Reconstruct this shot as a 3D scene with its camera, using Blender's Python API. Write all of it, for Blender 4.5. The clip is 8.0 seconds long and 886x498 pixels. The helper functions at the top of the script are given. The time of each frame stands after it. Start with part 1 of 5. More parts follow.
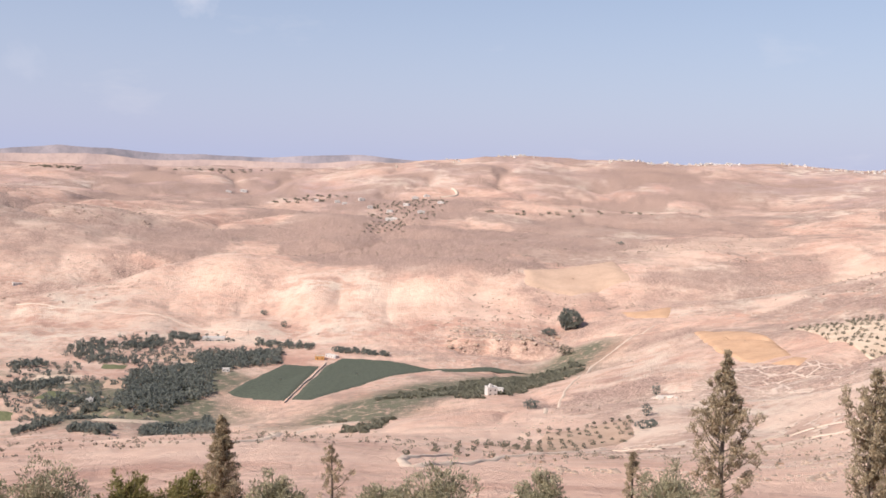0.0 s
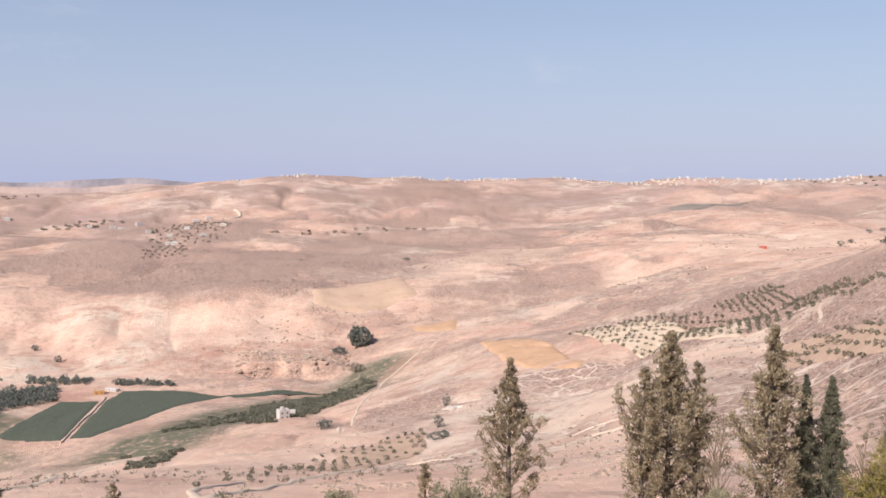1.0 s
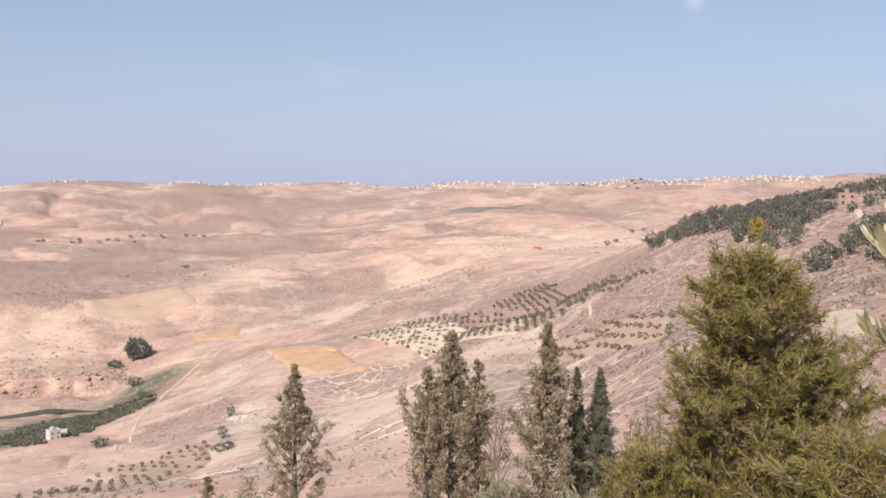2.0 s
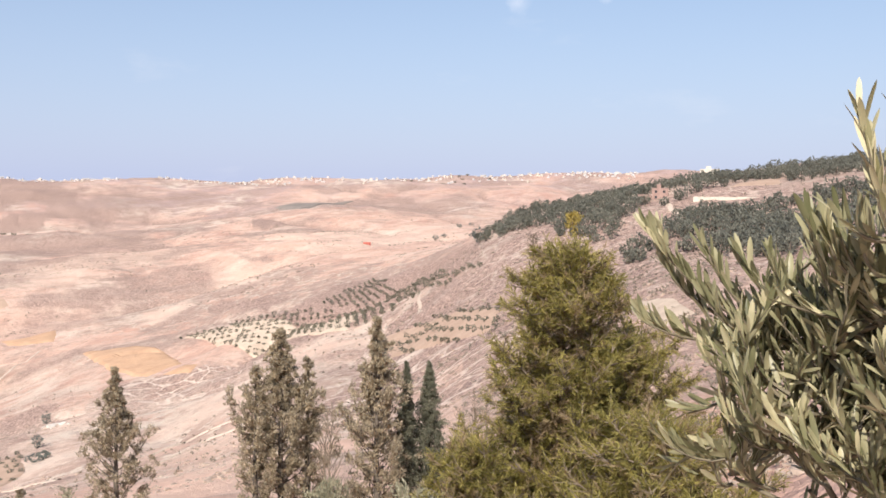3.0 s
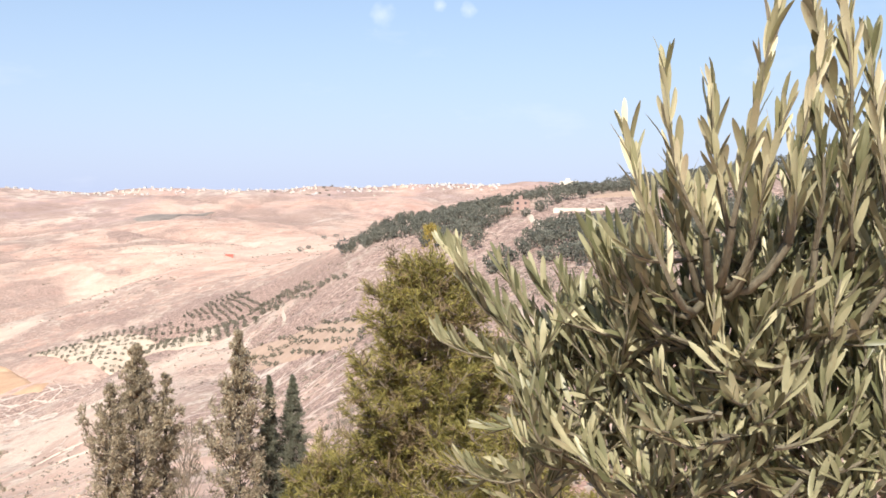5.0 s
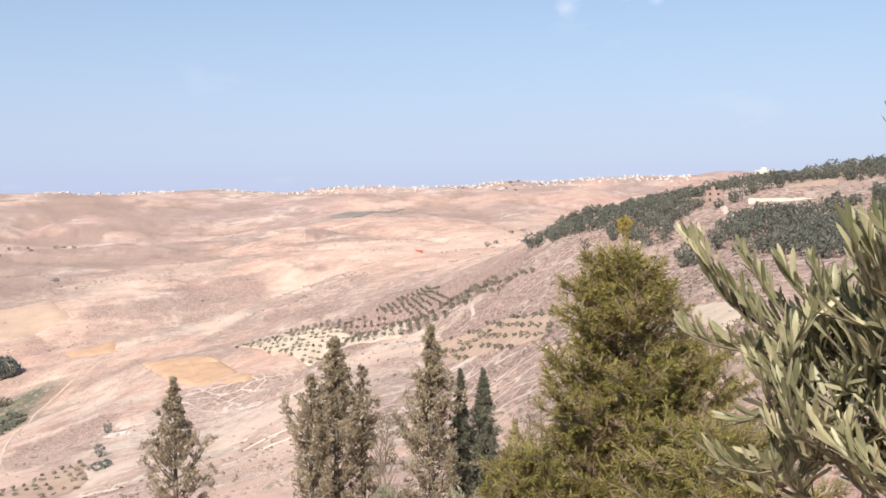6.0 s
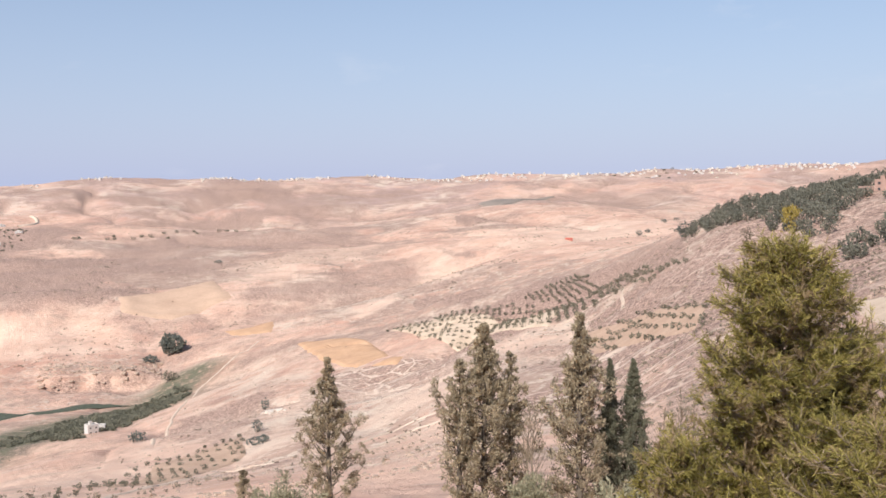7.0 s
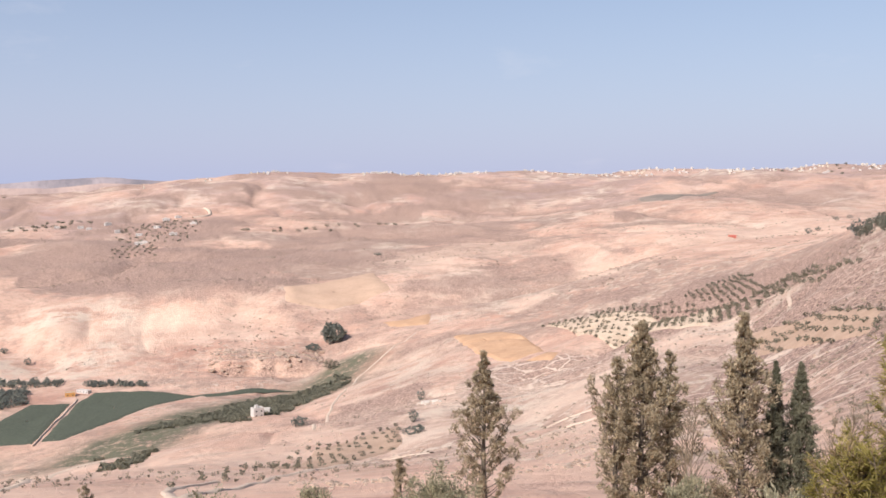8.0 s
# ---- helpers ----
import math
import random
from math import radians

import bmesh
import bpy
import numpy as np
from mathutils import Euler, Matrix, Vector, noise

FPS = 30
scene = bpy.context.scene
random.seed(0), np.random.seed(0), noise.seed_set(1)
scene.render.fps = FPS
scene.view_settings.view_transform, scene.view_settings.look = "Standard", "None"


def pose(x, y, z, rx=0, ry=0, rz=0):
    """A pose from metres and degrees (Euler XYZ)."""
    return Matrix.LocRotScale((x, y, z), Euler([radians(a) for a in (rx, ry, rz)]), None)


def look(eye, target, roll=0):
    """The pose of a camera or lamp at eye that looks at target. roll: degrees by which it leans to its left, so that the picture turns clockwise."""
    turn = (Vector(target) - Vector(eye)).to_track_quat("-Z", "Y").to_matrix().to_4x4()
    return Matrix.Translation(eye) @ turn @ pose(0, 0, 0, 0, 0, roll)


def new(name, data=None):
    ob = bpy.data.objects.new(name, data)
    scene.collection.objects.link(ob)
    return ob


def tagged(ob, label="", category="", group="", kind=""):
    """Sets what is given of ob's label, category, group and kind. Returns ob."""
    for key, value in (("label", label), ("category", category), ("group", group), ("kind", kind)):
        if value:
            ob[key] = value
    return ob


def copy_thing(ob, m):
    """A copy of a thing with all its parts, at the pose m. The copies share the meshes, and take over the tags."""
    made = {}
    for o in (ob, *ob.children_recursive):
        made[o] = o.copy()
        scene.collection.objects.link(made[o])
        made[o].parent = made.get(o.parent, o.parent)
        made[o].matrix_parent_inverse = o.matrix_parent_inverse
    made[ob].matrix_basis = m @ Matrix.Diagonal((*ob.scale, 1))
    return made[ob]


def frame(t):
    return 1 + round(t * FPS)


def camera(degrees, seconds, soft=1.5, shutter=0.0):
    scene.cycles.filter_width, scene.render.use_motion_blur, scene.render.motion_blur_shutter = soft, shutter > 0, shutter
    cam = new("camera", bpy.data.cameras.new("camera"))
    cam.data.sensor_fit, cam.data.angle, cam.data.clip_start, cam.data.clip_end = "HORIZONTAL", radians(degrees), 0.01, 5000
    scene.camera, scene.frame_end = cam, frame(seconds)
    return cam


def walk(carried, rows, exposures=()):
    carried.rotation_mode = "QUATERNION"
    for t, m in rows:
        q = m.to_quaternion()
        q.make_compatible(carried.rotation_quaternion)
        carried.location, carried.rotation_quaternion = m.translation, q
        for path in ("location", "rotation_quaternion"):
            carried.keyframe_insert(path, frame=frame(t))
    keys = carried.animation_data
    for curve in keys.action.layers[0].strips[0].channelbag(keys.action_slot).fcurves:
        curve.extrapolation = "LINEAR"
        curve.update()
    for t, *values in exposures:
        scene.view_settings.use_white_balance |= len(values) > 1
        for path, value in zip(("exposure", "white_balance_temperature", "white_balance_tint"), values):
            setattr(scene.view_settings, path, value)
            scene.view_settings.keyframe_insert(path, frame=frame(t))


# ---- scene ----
cam = camera(48.4, 8.0, soft=1.65)
PATH = [
    (0.0, pose(0.020, 0.762, 1.600, 84.96, 0, -0.00) @ pose(0, 0, 0, 0, 0, 2.19)),
    (0.5, pose(0.102, 0.737, 1.609, 85.84, 0, -5.89) @ pose(0, 0, 0, 0, 0, 2.83)),
    (1.0, pose(0.182, 0.704, 1.614, 86.36, 0, -12.34) @ pose(0, 0, 0, 0, 0, 0.83)),
    (1.5, pose(0.259, 0.661, 1.611, 86.69, 0, -19.00) @ pose(0, 0, 0, 0, 0, 1.02)),
    (1.7, pose(0.279, 0.656, 1.608, 86.71, 0, -21.58) @ pose(0, 0, 0, 0, 0, 0.87)),
    (2.8, pose(0.354, 0.644, 1.591, 86.73, 0, -32.54) @ pose(0, 0, 0, 0, 0, 0.28)),
    (3.0, pose(0.377, 0.644, 1.592, 86.60, 0, -34.76) @ pose(0, 0, 0, 0, 0, 0.44)),
    (3.5, pose(0.439, 0.626, 1.600, 86.92, 0, -38.80) @ pose(0, 0, 0, 0, 0, -0.33)),
    (4.0, pose(0.483, 0.610, 1.603, 87.53, 0, -42.59) @ pose(0, 0, 0, 0, 0, 0.84)),
    (4.2, pose(0.497, 0.605, 1.603, 87.38, 0, -44.20) @ pose(0, 0, 0, 0, 0, 0.78)),
    (5.3, pose(0.474, 0.626, 1.601, 87.26, 0, -40.12) @ pose(0, 0, 0, 0, 0, -0.02)),
    (5.5, pose(0.454, 0.630, 1.599, 87.20, 0, -37.60) @ pose(0, 0, 0, 0, 0, -0.59)),
    (6.0, pose(0.381, 0.622, 1.605, 87.00, 0, -31.73) @ pose(0, 0, 0, 0, 0, -0.62)),
    (6.5, pose(0.343, 0.632, 1.602, 86.66, 0, -27.73) @ pose(0, 0, 0, 0, 0, -0.61)),
    (7.0, pose(0.316, 0.653, 1.599, 86.33, 0, -23.06) @ pose(0, 0, 0, 0, 0, -0.30)),
    (7.5, pose(0.288, 0.673, 1.585, 86.08, 0, -18.72) @ pose(0, 0, 0, 0, 0, -0.05)),
    (8.0, pose(0.242, 0.698, 1.581, 86.05, 0, -13.97) @ pose(0, 0, 0, 0, 0, -0.08)),
]
# seconds, stops, kelvin, tint: the camera's own exposure and white balance drift
EXPOSURES = [(0.0, 0.23, 6720, 14), (1.0, 0.16, 6640, 13), (1.5, 0.13, 6600, 12), (3.0, 0.36, 6480, 10), (3.5, 0.48, 6450, 10), (4.2, 0.55, 6440, 9),
             (5.3, 0.57, 6380, 7), (5.5, 0.53, 6380, 7), (6.0, 0.38, 6390, 8), (6.5, 0.28, 6430, 9), (7.0, 0.25, 6500, 10), (8.0, 0.22, 6640, 13)]
walk(cam, PATH, EXPOSURES)

# ---------------------------------------------------------------- light
SUN_ELEVATION, SUN_BEARING = 40.0, -128.0     # degrees; bearing clockwise from +y
world = bpy.data.worlds.new("sky")
scene.world = world
world.use_nodes = True
wt = world.node_tree
sky = wt.nodes.new("ShaderNodeTexSky")
sky.sky_type = "NISHITA"
sky.sun_disc = False
sky.sun_elevation = radians(SUN_ELEVATION)
sky.sun_rotation = radians(SUN_BEARING)
sky.altitude = 700
sky.air_density = 1.3
sky.dust_density = 1.0
sky.ozone_density = 3.0
# dusty air: lavender haze low down that thins out upwards
axis = wt.nodes.new("ShaderNodeTexCoord")
split = wt.nodes.new("ShaderNodeSeparateXYZ")
wt.links.new(axis.outputs["Generated"], split.inputs[0])
thin = wt.nodes.new("ShaderNodeMapRange")
thin.inputs["From Min"].default_value, thin.inputs["From Max"].default_value = -0.02, 0.34
thin.inputs["To Min"].default_value, thin.inputs["To Max"].default_value = 0.90, 0.06
wt.links.new(split.outputs["Z"], thin.inputs["Value"])
haze = wt.nodes.new("ShaderNodeMix")
haze.data_type = "RGBA"
wt.links.new(thin.outputs["Result"], haze.inputs[0])
wt.links.new(sky.outputs["Color"], haze.inputs[6])
haze.inputs[7].default_value = (4.5, 5.2, 7.7, 1)
# a few thin wisps of cloud
drift = wt.nodes.new("ShaderNodeMapping")
drift.inputs["Scale"].default_value = (2.2, 2.2, 7.0)
wt.links.new(axis.outputs["Generated"], drift.inputs["Vector"])
puff = wt.nodes.new("ShaderNodeTexNoise")
puff.inputs["Scale"].default_value, puff.inputs["Detail"].default_value, puff.inputs["Roughness"].default_value = 2.6, 7.0, 0.62
wt.links.new(drift.outputs["Vector"], puff.inputs["Vector"])
veil = wt.nodes.new("ShaderNodeMapRange")
veil.inputs["From Min"].default_value, veil.inputs["From Max"].default_value = 0.60, 0.85
veil.inputs["To Max"].default_value = 0.22
wt.links.new(puff.outputs["Fac"], veil.inputs["Value"])
cloud = wt.nodes.new("ShaderNodeMix")
cloud.data_type = "RGBA"
wt.links.new(veil.outputs["Result"], cloud.inputs[0])
wt.links.new(haze.outputs[2], cloud.inputs[6])
cloud.inputs[7].default_value = (8.4, 8.2, 8.6, 1)
shown = cloud.outputs[2]
# small fair-weather puffs: bearing, elevation, half width, strength
for b, e, wide, strong in ((38.9, 10.6, 0.016, 0.30), (42.3, 11.2, 0.008, 0.36), (44.0, 10.9, 0.010, 0.36), (-14.4, 8.4, 0.024, 0.28), (-23.2, 4.4, 0.022, 0.10)):
    b, e = radians(b), radians(e)
    off = wt.nodes.new("ShaderNodeVectorMath")
    off.operation = "DISTANCE"
    wt.links.new(axis.outputs["Generated"], off.inputs[0])
    off.inputs[1].default_value = (math.sin(b) * math.cos(e), math.cos(b) * math.cos(e), math.sin(e))
    rag = wt.nodes.new("ShaderNodeTexNoise")
    rag.inputs["Scale"].default_value, rag.inputs["Detail"].default_value = 70.0, 4.0
    wt.links.new(axis.outputs["Generated"], rag.inputs["Vector"])
    rim_ = wt.nodes.new("ShaderNodeMath")
    rim_.operation = "MULTIPLY_ADD"
    wt.links.new(rag.outputs["Fac"], rim_.inputs[0])
    rim_.inputs[1].default_value = wide * 1.6
    wt.links.new(off.outputs["Value"], rim_.inputs[2])
    fade = wt.nodes.new("ShaderNodeMapRange")
    fade.inputs["From Min"].default_value, fade.inputs["From Max"].default_value = wide * 1.7, wide * 0.5
    fade.inputs["To Max"].default_value = strong
    wt.links.new(rim_.outputs[0], fade.inputs["Value"])
    over = wt.nodes.new("ShaderNodeMix")
    over.data_type = "RGBA"
    wt.links.new(fade.outputs["Result"], over.inputs[0])
    wt.links.new(shown, over.inputs[6])
    over.inputs[7].default_value = (10.6, 10.2, 10.4, 1)
    shown = over.outputs[2]
wt.links.new(shown, wt.nodes["Background"].inputs["Color"])
wt.nodes["Background"].inputs["Strength"].default_value = 0.092

sun_data = bpy.data.lights.new("sun", "SUN")
sun_data.energy = 4.7
sun_data.angle = radians(0.53)
sun_data.color = (1.0, 0.95, 0.89)
sun = new("sun", sun_data)
sb, se = radians(SUN_BEARING), radians(SUN_ELEVATION)
sun.matrix_basis = look((math.sin(sb) * math.cos(se) * 50, math.cos(sb) * math.cos(se) * 50, math.sin(se) * 50), (0, 0, 0))

# ---------------------------------------------------------------- materials


def shader(name, roughness=0.9):
    m = bpy.data.materials.new(name)
    m.use_nodes = True
    b = m.node_tree.nodes["Principled BSDF"]
    b.inputs["Roughness"].default_value = roughness
    b.inputs["Specular IOR Level"].default_value = 0.2
    return m, m.node_tree, b


def add(t, kind, **values):
    n = t.nodes.new("ShaderNode" + kind)
    for key, value in values.items():
        n.inputs[key.replace("_", " ")].default_value = value
    return n


def noise_of(t, coord, scale, detail=6.0, rough_=0.6, stretch=None):
    n = add(t, "TexNoise", Scale=scale, Detail=detail, Roughness=rough_)
    if stretch:
        mp = add(t, "Mapping")
        mp.inputs["Scale"].default_value = stretch
        t.links.new(coord, mp.inputs["Vector"])
        coord = mp.outputs["Vector"]
    t.links.new(coord, n.inputs["Vector"])
    return n.outputs["Fac"]


def ramp(t, fac, stops):
    r = add(t, "ValToRGB")
    e = r.color_ramp.elements
    while len(e) < len(stops):
        e.new(0.5)
    for k, (p, c) in enumerate(stops):
        e[k].position = p
        e[k].color = (*c, 1) if len(c) == 3 else c
    t.links.new(fac, r.inputs["Fac"])
    return r.outputs["Color"]


def grey(t, fac, low, high):
    r = add(t, "MapRange")
    r.inputs["From Min"].default_value, r.inputs["From Max"].default_value = low, high
    t.links.new(fac, r.inputs["Value"])
    return r.outputs["Result"]


def mix(t, fac, a, b, blend="MIX"):
    m = t.nodes.new("ShaderNodeMix")
    m.data_type, m.blend_type = "RGBA", blend
    for socket, value in ((0, fac), (6, a), (7, b)):
        if isinstance(value, (int, float)):
            m.inputs[socket].default_value = value
        elif isinstance(value, tuple):
            m.inputs[socket].default_value = (*value, 1)
        else:
            t.links.new(value, m.inputs[socket])
    return m.outputs[2]


def times_(t, a, b):
    m = add(t, "Math")
    m.operation = "MULTIPLY"
    for k, value in enumerate((a, b)):
        if isinstance(value, (int, float)):
            m.inputs[k].default_value = value
        else:
            t.links.new(value, m.inputs[k])
    return m.outputs[0]


def relief(t, b, fac, strength, distance):
    n = add(t, "Bump", Strength=strength, Distance=distance)
    t.links.new(fac, n.inputs["Height"])
    t.links.new(n.outputs["Normal"], b.inputs["Normal"])


def ground_material():
    """Bare stony hills: pale limestone, pink-tan soil, grey-mauve scrub, rust earth; distance haze is put into the far
    soil's colour.
    """
    m, t, b = shader("hill_soil", 0.95)
    pos = add(t, "NewGeometry").outputs["Position"]

    def cover(name):
        a = add(t, "Attribute")
        a.attribute_name = name
        return a.outputs["Fac"]

    wide = noise_of(t, pos, 0.004, 5, 0.55)
    mid = noise_of(t, pos, 0.022, 6, 0.65)
    fine = noise_of(t, pos, 0.12, 6, 0.7)
    pebble = noise_of(t, pos, 1.1, 5, 0.7)
    ledge = noise_of(t, pos, 0.022, 8, 0.72, (1, 1, 3.2))
    soil = ramp(t, wide, [(0.30, (0.46, 0.255, 0.19)), (0.48, (0.60, 0.36, 0.268)), (0.68, (0.70, 0.455, 0.34))])
    soil = mix(t, grey(t, mid, 0.42, 0.66), soil, (0.74, 0.505, 0.385))
    soil = mix(t, times_(t, grey(t, fine, 0.50, 0.66), 0.6), soil, (0.38, 0.25, 0.195))
    scrub = ramp(t, fine, [(0.35, (0.32, 0.215, 0.17)), (0.62, (0.51, 0.355, 0.275))])
    thick = add(t, "Math")
    thick.operation = "MULTIPLY_ADD"
    t.links.new(cover("scrub"), thick.inputs[0])
    thick.inputs[1].default_value = 0.30
    t.links.new(ledge, thick.inputs[2])
    soil = mix(t, times_(t, grey(t, thick.outputs[0], 0.56, 0.70), 0.92), soil, scrub)
    # haze over the far ground, put into its colour as mauve
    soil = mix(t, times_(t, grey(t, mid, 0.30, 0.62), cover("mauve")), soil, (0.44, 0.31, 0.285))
    pale = ramp(t, pebble, [(0.3, (0.58, 0.45, 0.35)), (0.6, (0.76, 0.63, 0.50))])
    soil = mix(t, times_(t, grey(t, ledge, 0.56, 0.44), cover("pale")), soil, pale)
    streak = noise_of(t, pos, 0.05, 8, 0.75, (1, 1, 1.6))
    soil = mix(t, times_(t, grey(t, streak, 0.54, 0.64), 0.45), soil, (0.36, 0.245, 0.20))
    soil = mix(t, times_(t, grey(t, streak, 0.44, 0.36), 0.4), soil, (0.76, 0.57, 0.43))
    # broken rock ledges that follow the contours: a pale rim, a darker band beside it
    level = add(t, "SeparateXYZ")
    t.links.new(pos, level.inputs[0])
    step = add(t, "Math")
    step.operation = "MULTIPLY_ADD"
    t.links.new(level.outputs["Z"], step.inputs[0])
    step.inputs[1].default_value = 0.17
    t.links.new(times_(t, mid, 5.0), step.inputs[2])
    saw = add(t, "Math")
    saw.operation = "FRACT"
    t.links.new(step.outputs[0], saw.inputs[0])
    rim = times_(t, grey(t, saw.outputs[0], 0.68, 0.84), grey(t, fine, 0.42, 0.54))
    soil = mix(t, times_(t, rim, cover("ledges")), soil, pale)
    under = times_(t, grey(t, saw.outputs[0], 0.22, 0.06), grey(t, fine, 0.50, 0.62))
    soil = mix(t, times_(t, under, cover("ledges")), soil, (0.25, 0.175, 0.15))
    # smooth cream lobes, and heath: brown-mauve thorn cushions with stones between, also painted in as gully shading
    soil = mix(t, times_(t, cover("cream"), 0.75), soil, ramp(t, mid, [(0.35, (0.72, 0.48, 0.36)), (0.65, (0.82, 0.60, 0.46))]))
    clump = noise_of(t, pos, 0.36, 7, 0.78, (1, 1, 2))
    heath = ramp(t, clump, [(0.40, (0.19, 0.122, 0.10)), (0.50, (0.385, 0.255, 0.202)), (0.61, (0.66, 0.46, 0.36))])
    broken = add(t, "Math")
    broken.operation = "MULTIPLY_ADD"
    t.links.new(cover("heath"), broken.inputs[0])
    broken.inputs[1].default_value = 0.75
    t.links.new(times_(t, ledge, 0.8), broken.inputs[2])
    soil = mix(t, times_(t, grey(t, broken.outputs[0], 0.46, 0.95), 0.95), soil, heath)
    # trodden goat paths, pale, in a net over the stony slopes
    bent = add(t, "Mapping")
    bent.inputs["Scale"].default_value = (1, 1, 0.4)
    warp = add(t, "TexNoise", Scale=0.03, Detail=4.0)
    t.links.new(pos, warp.inputs["Vector"])
    push = t.nodes.new("ShaderNodeVectorMath")
    push.operation = "MULTIPLY_ADD"
    t.links.new(warp.outputs["Color"], push.inputs[0])
    push.inputs[1].default_value = (38, 38, 0)
    t.links.new(pos, push.inputs[2])
    t.links.new(push.outputs[0], bent.inputs["Vector"])
    net = add(t, "TexVoronoi", Scale=0.045)
    net.feature = "DISTANCE_TO_EDGE"
    t.links.new(bent.outputs["Vector"], net.inputs["Vector"])
    path = times_(t, grey(t, net.outputs["Distance"], 0.060, 0.022), grey(t, mid, 0.38, 0.50))
    soil = mix(t, times_(t, path, cover("trails")), soil, (0.72, 0.565, 0.45))
    soil = mix(t, cover("rust"), soil, ramp(t, fine, [(0.3, (0.72, 0.445, 0.32)), (0.7, (0.84, 0.58, 0.44))]))
    soil = mix(t, times_(t, grey(t, fine, 0.30, 0.50), cover("verdure")), soil, ramp(t, pebble, [(0.3, (0.11, 0.112, 0.072)), (0.7, (0.21, 0.195, 0.13))]))
    stones = grey(t, pebble, 0.66, 0.72)
    soil = mix(t, times_(t, stones, 0.45), soil, (0.66, 0.58, 0.49))
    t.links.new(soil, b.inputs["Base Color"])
    rills = add(t, "Math")
    rills.operation = "MULTIPLY_ADD"
    t.links.new(fine, rills.inputs[0])
    rills.inputs[1].default_value = 5.0
    t.links.new(pebble, rills.inputs[2])
    relief(t, b, rills.outputs[0], 0.6, 0.9)
    return m


def earth_material(name, low, high, scale=0.15, furrow=None):
    m, t, b = shader(name, 0.95)
    pos = add(t, "NewGeometry").outputs["Position"]
    n = noise_of(t, pos, scale, 6, 0.65)
    c = ramp(t, n, [(0.32, low), (0.68, high)])
    f = noise_of(t, pos, scale * 9, 4, 0.7)
    c = mix(t, times_(t, grey(t, f, 0.5, 0.7), 0.3), c, tuple(v * 0.6 for v in low))
    t.links.new(c, b.inputs["Base Color"])
    relief(t, b, f, 0.4, 0.3)
    return m


def leaf_material(name, dark, light, roughness=0.6, patch=0.6, through_=0.15):
    """Foliage: each blade takes its own tint, with a slow drift over the crown."""
    m, t, b = shader(name, roughness)
    geo = add(t, "NewGeometry")
    n = noise_of(t, geo.outputs["Position"], patch, 3, 0.6)
    c = mix(t, geo.outputs["Random Per Island"], dark, light)
    c = mix(t, grey(t, n, 0.40, 0.62), mix(t, 0.55, c, dark), c)
    t.links.new(c, b.inputs["Base Color"])
    b.inputs["Specular IOR Level"].default_value = 0.25
    if through_:
        tr = t.nodes.new("ShaderNodeBsdfTranslucent")
        t.links.new(c, tr.inputs["Color"])
        ms = add(t, "MixShader", Fac=through_)
        t.links.new(b.outputs[0], ms.inputs[1])
        t.links.new(tr.outputs[0], ms.inputs[2])
        t.links.new(ms.outputs[0], t.nodes["Material Output"].inputs["Surface"])
    return m


def plain_material(name, colour, roughness=0.8, vary=0.12, scale=3.0):
    m, t, b = shader(name, roughness)
    n = noise_of(t, add(t, "NewGeometry").outputs["Position"], scale, 5, 0.65)
    c = mix(t, grey(t, n, 0.35, 0.65), tuple(v * (1 - vary * 2) for v in colour), tuple(min(v * (1 + vary), 0.95) for v in colour))
    t.links.new(c, b.inputs["Base Color"])
    relief(t, b, n, 0.2, 0.02)
    return m


def bark_material(name, low, high):
    m, t, b = shader(name, 0.9)
    pos = add(t, "TexCoord").outputs["Object"]
    n = noise_of(t, pos, 14.0, 6, 0.7, (1, 1, 0.25))
    t.links.new(ramp(t, n, [(0.3, low), (0.7, high)]), b.inputs["Base Color"])
    relief(t, b, n, 0.6, 0.02)
    return m


SOIL = ground_material()

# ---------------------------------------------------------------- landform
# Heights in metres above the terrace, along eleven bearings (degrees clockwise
# from +y) and at twelve distances, chosen to fit the camera's view: a hill top that
# falls into a dry valley, bare hills beyond it and a wooded shoulder on the east side.
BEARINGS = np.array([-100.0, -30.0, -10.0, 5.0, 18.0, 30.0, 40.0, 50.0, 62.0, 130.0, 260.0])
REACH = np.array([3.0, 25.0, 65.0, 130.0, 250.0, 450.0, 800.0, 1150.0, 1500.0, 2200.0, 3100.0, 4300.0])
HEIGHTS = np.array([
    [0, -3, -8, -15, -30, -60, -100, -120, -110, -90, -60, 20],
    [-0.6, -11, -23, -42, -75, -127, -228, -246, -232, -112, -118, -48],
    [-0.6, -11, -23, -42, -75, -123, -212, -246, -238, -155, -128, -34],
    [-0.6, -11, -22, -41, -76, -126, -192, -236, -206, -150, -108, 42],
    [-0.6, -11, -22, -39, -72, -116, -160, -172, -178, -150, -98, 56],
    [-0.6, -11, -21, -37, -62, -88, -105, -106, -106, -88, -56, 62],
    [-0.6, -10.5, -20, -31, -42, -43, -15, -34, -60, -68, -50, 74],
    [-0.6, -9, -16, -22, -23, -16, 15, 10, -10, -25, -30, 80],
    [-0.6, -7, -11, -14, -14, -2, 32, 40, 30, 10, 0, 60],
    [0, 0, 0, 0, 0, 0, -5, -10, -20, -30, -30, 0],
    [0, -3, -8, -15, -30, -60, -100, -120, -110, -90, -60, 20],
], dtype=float)


